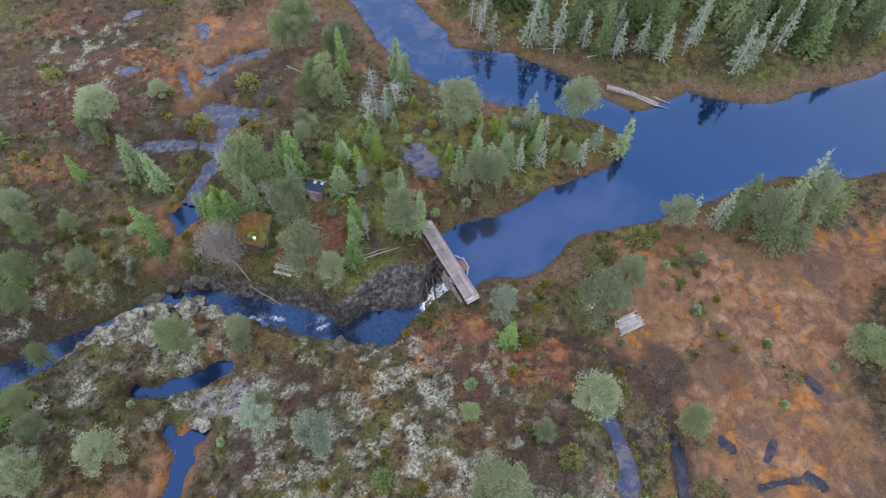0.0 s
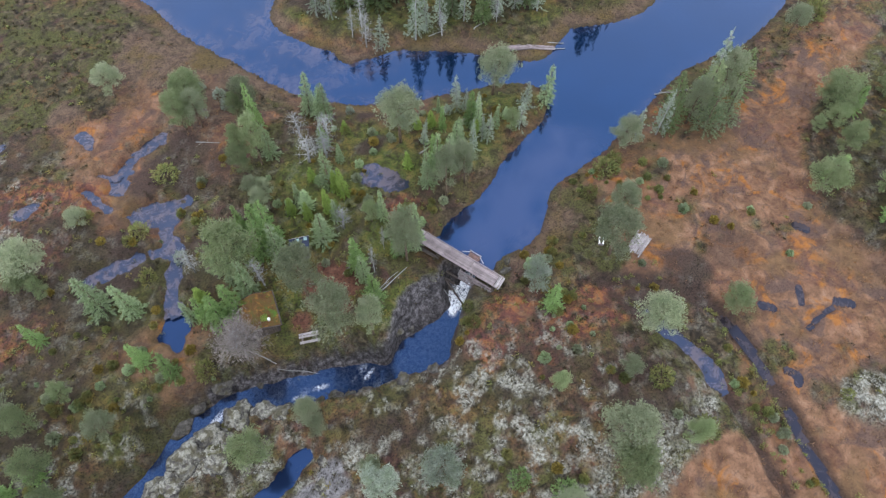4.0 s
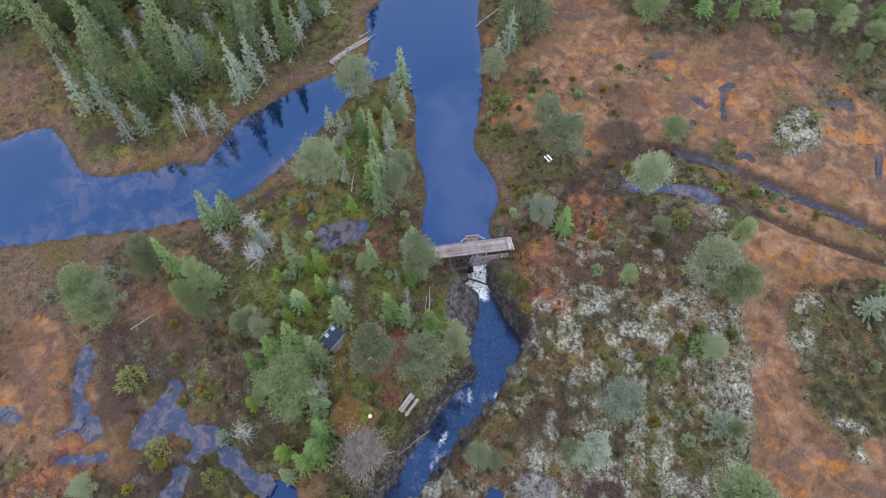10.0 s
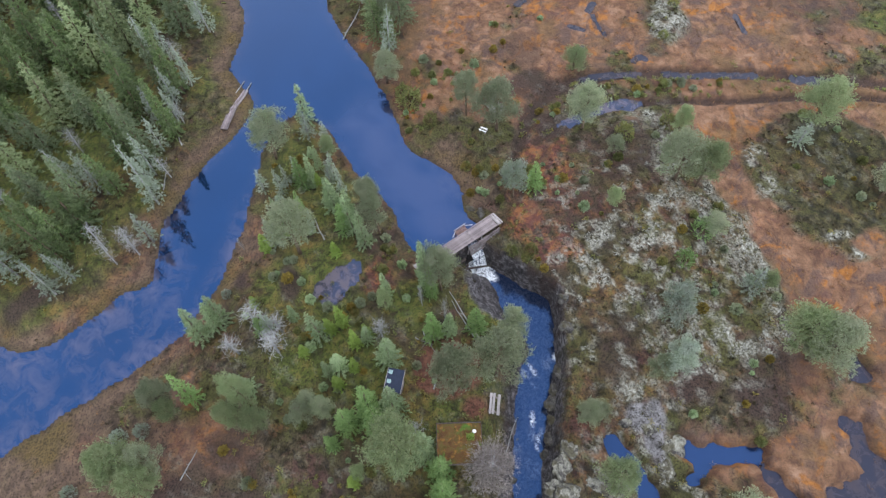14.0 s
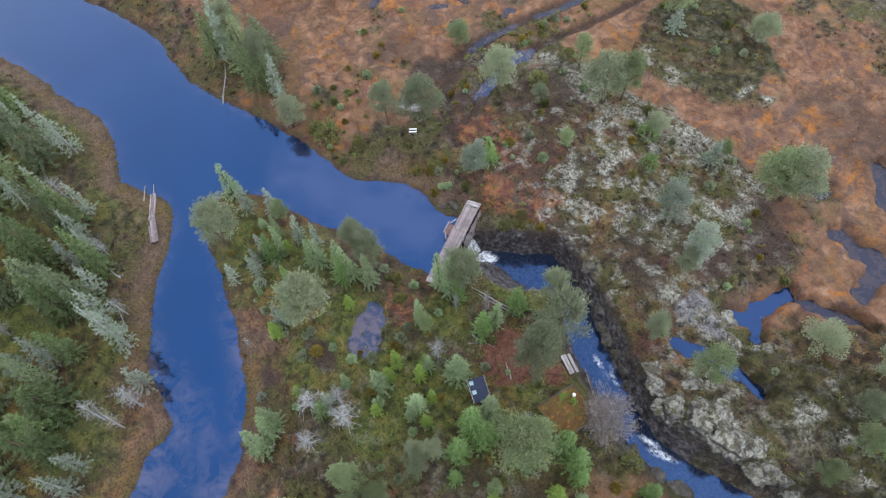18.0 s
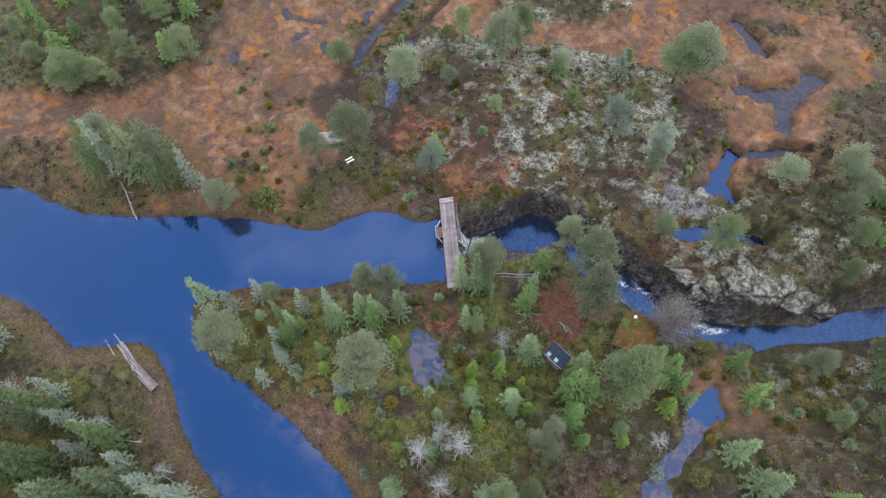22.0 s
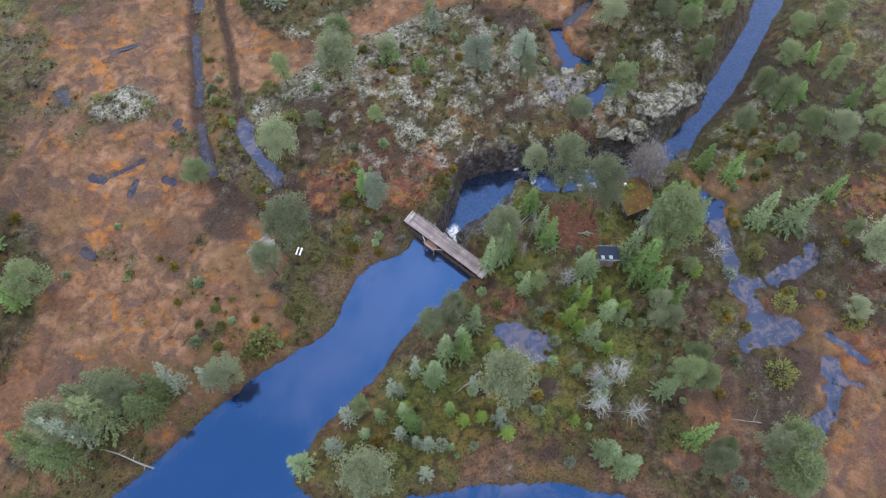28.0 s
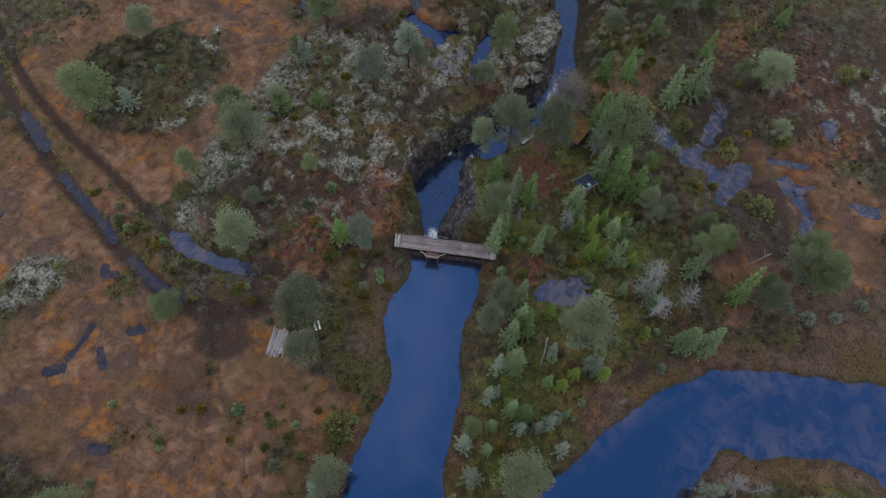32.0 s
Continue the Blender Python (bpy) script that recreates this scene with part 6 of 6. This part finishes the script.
for y in (-0.2, 0.2):
    part("board", beam("board", (0.9, 0.15, 0.05), WHITE, 0.008), bench, Matrix.Translation((0, y, 0.42)))
for x in (-0.35, 0.35):
    part("leg", beam("leg", (0.09, 0.55, 0.42), PLANK), bench, Matrix.Translation((x, 0, 0.2)))

# ---- old log landing on the sedge shore ----
landing = tagged(new("log_landing"), "old grey log landing sliding from the sedge into the lake", "landing")
for k in range(4):
    off = -0.33 + 0.22 * k
    part("landing_log", mesh_of("landing_log", *tube([(22.1 + off * 0.3, 59.55 + off, 0.62), (25.6 + off * 0.3, 58.5 + off, 0.45), (26.2 + off * 0.4, 58.3 + off * 0.9, 0.42)], [0.13, 0.13, 0.11], 7), PLANK, True), landing)
for k in range(3):
    off = -0.22 + 0.22 * k
    part("landing_log", mesh_of("landing_log", *tube([(25.0 + off * 0.4, 58.7 + off, 0.52), (27.4 + off * 0.5, 57.5 + off, 0.25), (28.4 + off * 0.5, 57.1 + off, 0.14)], [0.12, 0.12, 0.09], 7), PLANK, True), landing)
for a, b in (((24.2, 60.3, 0.5), (30.0, 57.4, 0.06)), ((24.6, 58.5, 0.45), (29.6, 56.5, 0.05)), ((24.0, 60.5, 0.45), (26.4, 60.2, 0.4))):
    part("side_pole", mesh_of("side_pole", *tube([a, [(p + q) / 2 for p, q in zip(a, b)], b], [0.08, 0.075, 0.05], 6), DEADWOOD, True), landing)


# ---- boulders ----
def boulder_mesh(seed, squash, material):
    bm = bmesh.new()
    bmesh.ops.create_icosphere(bm, subdivisions=4, radius=1.0)
    for v in bm.verts:
        p = v.co.copy()
        f = 1 + 0.32 * noise.noise(p * 1.2 + Vector((seed * 7.1, 0, 0))) + 0.14 * noise.noise(p * 3.1 + Vector((0, seed * 3.3, 0))) + 0.03 * noise.noise(p * 8)
        f -= 0.12 * max(0.0, 0.22 - abs(noise.noise(p * 1.9 + Vector((0, 0, seed * 5.7))))) / 0.22
        for axis in (Vector((0.9, 0.3, 0.2)), Vector((-0.3, 0.8, 0.5)), Vector((0.1, -0.9, 0.3)), Vector((-0.8, -0.4, 0.4))):
            d = p.normalized().dot(axis.normalized())
            if d > 0.72:
                f *= 1 - 0.55 * (d - 0.72)
        v.co = p * f
        v.co.z *= squash
    return bm_mesh("boulder", bm, material, True)


PALE_ROCKS = [boulder_mesh(k, q, ROCK) for k, q in enumerate((0.55, 0.7, 0.45, 0.6))]
DARK_ROCKS = [boulder_mesh(k + 4, q, WETROCK) for k, q in enumerate((0.5, 0.6, 0.45, 0.55))]
BIG_ROCKS = [(-29.6, 26.4, 2.0, 1.15), (-24.6, 27.9, 1.8, 1.0), (-22.2, 27.4, 1.2, 0.7), (-33.2, 25.0, 1.8, 1.0), (-36.8, 23.6, 1.4, 0.8), (-27.2, 27.2, 1.5, 0.9), (-27.4, 24.9, 1.3, 0.6), (-24.0, 25.0, 1.1, 0.5), (-31.4, 24.6, 1.2, 0.6), (-35.0, 24.2, 1.0, 0.6), (-20.6, 26.6, 0.9, 0.5), (-26.0, 26.0, 0.9, 0.5), (-21.5, 17.3, 1.3, 0.3), (-23.6, 18.2, 1.0, 0.25), (-19.6, 18.6, 0.9, 0.25), (-18.8, 20.8, 0.7, 0.3)]
BANK_ROCKS = [(-5.6, 30.2, 0.5, 0.2), (-1.6, 33.2, 0.45, 0.2), (-7.2, 29.9, 0.6, 0.2), (-12.4, 28.9, 0.9, 0.3), (-18.6, 30.9, 1.1, 0.3), (-12.6, 25.5, 0.8, 0.3), (-14.2, 26.1, 0.7, 0.3), (-15.6, 26.6, 0.9, 0.3), (-17.2, 27.0, 0.7, 0.3), (-18.8, 27.6, 0.8, 0.3), (-25.2, 33.2, 1.0, 0.3), (-13.4, 26.8, 0.5, 0.2), (-15.0, 27.4, 0.5, 0.2), (-16.6, 27.6, 0.4, 0.2), (-20.2, 28.2, 0.6, 0.3), (-22.0, 32.0, 0.5, 0.2), (-30.4, 31.6, 1.3, 0.3), (-28.2, 32.4, 1.0, 0.3), (5.9, 30.6, 0.7, 0.5), (6.6, 31.6, 0.6, 0.4), (-9.0, 24.4, 0.7, 0.5), (-6.0, 24.0, 0.6, 0.5)]
for rocks, shapes, label in ((BIG_ROCKS, PALE_ROCKS, "large pale boulder patched with lichen above the stream"), (BANK_ROCKS, DARK_ROCKS, "dark grey boulder on the bank of the stream")):
    for i, (x, y, r, up) in enumerate(rocks):
        ob = tagged(new("boulder", shapes[i % 4]), label, "boulder", "boulders along the stream")
        ob.matrix_basis = Matrix.LocRotScale((x, y, ground_z(x, y) - up * 0.25), Euler((rng.normal() * 0.1, rng.normal() * 0.1, rng.uniform(0, 6.28))), (r * 1.12, r * rng.uniform(0.75, 1.05), up * 1.8))


# ---- low growth: heather, lichen, grass and dwarf shrubs ----
def scatter(count, chance, seed):
    """Places on the ground, kept by a chance that depends on the cover."""
    g = np.random.default_rng(seed)
    x, y = g.uniform(-54, 62, count), g.uniform(-26, 98, count)
    keep = (g.random(count) < chance(x, y)) & (field_at(shore, x, y) > 0.5) & (field_at(brook, x, y) > 0.9)
    return x[keep], y[keep]


def clump_mesh(name, x, y, size, tall, per, material, long, wide):
    n = len(x)
    base = np.stack([x, y, field_at(height, x, y)], 1)
    s = size * rng.uniform(0.5, 1.4, (n, 1))
    p = np.repeat(base, per, 0)
    d = rng.normal(size=(n * per, 3))
    d /= np.linalg.norm(d, axis=1, keepdims=True)
    d[:, 2] = np.abs(d[:, 2])
    ss = np.repeat(s, per, 0)
    p = p + d * np.array([1, 1, tall]) * ss * rng.uniform(0.1, 0.8, (n * per, 1))
    w = d * np.array([1, 1, 0.6]) + np.array([0, 0, 0.5]) + rng.normal(size=d.shape) * 0.35
    return blade_mesh(name, blades(p, w, long, wide), material)


W = weights
sets = (
    ("heather", 26000, lambda x, y: (1 - field_at(W["bog"], x, y)) * (1 - field_at(W["litter"], x, y)) * (1 - 0.95 * field_at(W["sedge"], x, y)) * (1 - field_at(W["mud_shade"], x, y)) * (1 - 0.75 * np.clip(field_at(W["green"], x, y), 0, 1)) * 0.6, 0.34, 0.6, 12, HEATHER, 0.22, 0.10, "dark brown heather and crowberry carpet"),
    ("lichen", 24000, lambda x, y: np.clip(field_at(W["lichen"], x, y) - 0.2, 0, 1), 0.30, 0.4, 12, LICHEN, 0.15, 0.14, "pale cushions of reindeer lichen"),
    ("bog_grass", 16000, lambda x, y: np.clip(field_at(W["bog"], x, y) + 0.25 * field_at(W["sedge"], x, y), 0, 1) * (1 - 0.7 * field_at(W["flame"], x, y)) * 0.75, 0.26, 0.8, 10, TUSSOCK, 0.30, 0.045, "orange and straw coloured bog grass"),
    ("dwarf_shrubs", 14000, lambda x, y: np.clip(0.05 * (1 - field_at(W["bog"], x, y)) + 0.30 * cover(x, y, SHRUBBY, 1.2, 67), 0, 1) * (1 - field_at(W["sedge"], x, y)), 0.46, 0.9, 34, DWARF, 0.19, 0.11, "small yellow-green dwarf birch and juniper bushes"),
)
for i, (name, count, chance, size, tall, per, material, long, wide, label) in enumerate(sets):
    x, y = scatter(count, chance, 60 + i)
    tagged(new(name, clump_mesh(name, x, y, size, tall, per, material, long, wide)), label, name.replace("_", " "), kind="stuff")

# dwarf shrubs in rows beside the wheel ruts
row = []
for line, way in ((RUTS[0][0], -1.15), (RUTS[1][0], 1.0)):
    for q in rounded(line, 16):
        if rng.random() < (0.55 if way > 0 else 0.4):
            row.append(q + rng.normal(size=2) * np.array([0.22, 0.4]) + np.array([way, 0]))
row = np.array([q for q in row if -26 < q[1] < 17])
tagged(new("rut_bushes", clump_mesh("rut_bushes", row[:, 0], row[:, 1], 0.42, 0.9, 40, SHRUB, 0.18, 0.10)), "low green bushes growing between the wheel ruts", "bushes", kind="stuff")


# ---- single bushes that stand out of the low growth ----
GOLD = leaf_material("golden_leaves", (0.16, 0.12, 0.025), (0.36, 0.27, 0.07), 0.35, None, 0.4)
BUSHES = [make_shrub(1.0, 0.6, m)[0] for m in (SHRUB, SPRUCE, GOLD, DWARF, PINE)]
BUSH_TEXT = ["yellow-green dwarf willow bush", "green juniper bush", "golden autumn dwarf birch bush", "olive green dwarf willow bush", "grey-green young pine bush"]
BUSH_AREAS = [(10, 30.4, 3.6, 1.6, 16), (8.5, 26.5, 3.5, 3, 14), (27, 31, 4, 2, 12), (18.4, 21, 1.6, 2.6, 12), (19.6, 6, 1.0, 11, 26), (-8, 46, 5.5, 4.5, 24), (22.5, 36.8, 3.6, 1.0, 10), (2, 40.6, 3.4, 1.8, 10), (12, 50.5, 6.5, 3, 18), (-9, 38, 5, 4, 12), (-37, 42, 8, 10, 22), (-20, 52, 7, 5, 14), (0, 14, 13, 8, 22), (-1.5, 26.5, 2, 1.6, 8), (52, 12, 7, 14, 16), (4, -7, 6, 6, 14), (-34, 17, 7, 4, 10), (-5, 50, 5, 4, 22), (3, 53, 5, 2.4, 16), (-16, 48, 6, 4, 18), (-27, 47, 3, 6, 14), (-31, 36, 5, 4, 16), (8, 22, 4, 3, 14), (-10, 8, 9, 5, 16), (24, 34, 5, 3, 14), (34, 24, 6, 5, 10), (-44, 50, 6, 8, 12), (-36, 36, 6, 5, 26), (-42, 30, 6, 6, 16)]
for bx, by, rx, ry, count in BUSH_AREAS:
    for _ in range(int(count * 0.64)):
        x, y = bx + rng.normal() * rx * 0.6, by + rng.normal() * ry * 0.6
        if field_at(shore, x, y) < 0.5 or field_at(brook, x, y) < 0.8 or field_at(rut_w, x, y) > 0.3:
            continue
        k = int(rng.integers(5))
        r = rng.uniform(0.22, 0.62)
        bush = tagged(new("bush"), BUSH_TEXT[k] + " on the moor", "bush", "small bushes on the moor")
        bush.matrix_basis = Matrix.LocRotScale((x, y, ground_z(x, y) - 0.02), Euler((0, 0, rng.uniform(0, 6.28))), (r / 0.6, r / 0.6, r * rng.uniform(1.1, 1.9)))
        for key, me in BUSHES[k].items():
            tagged(part(key, me, bush), kind="stuff")
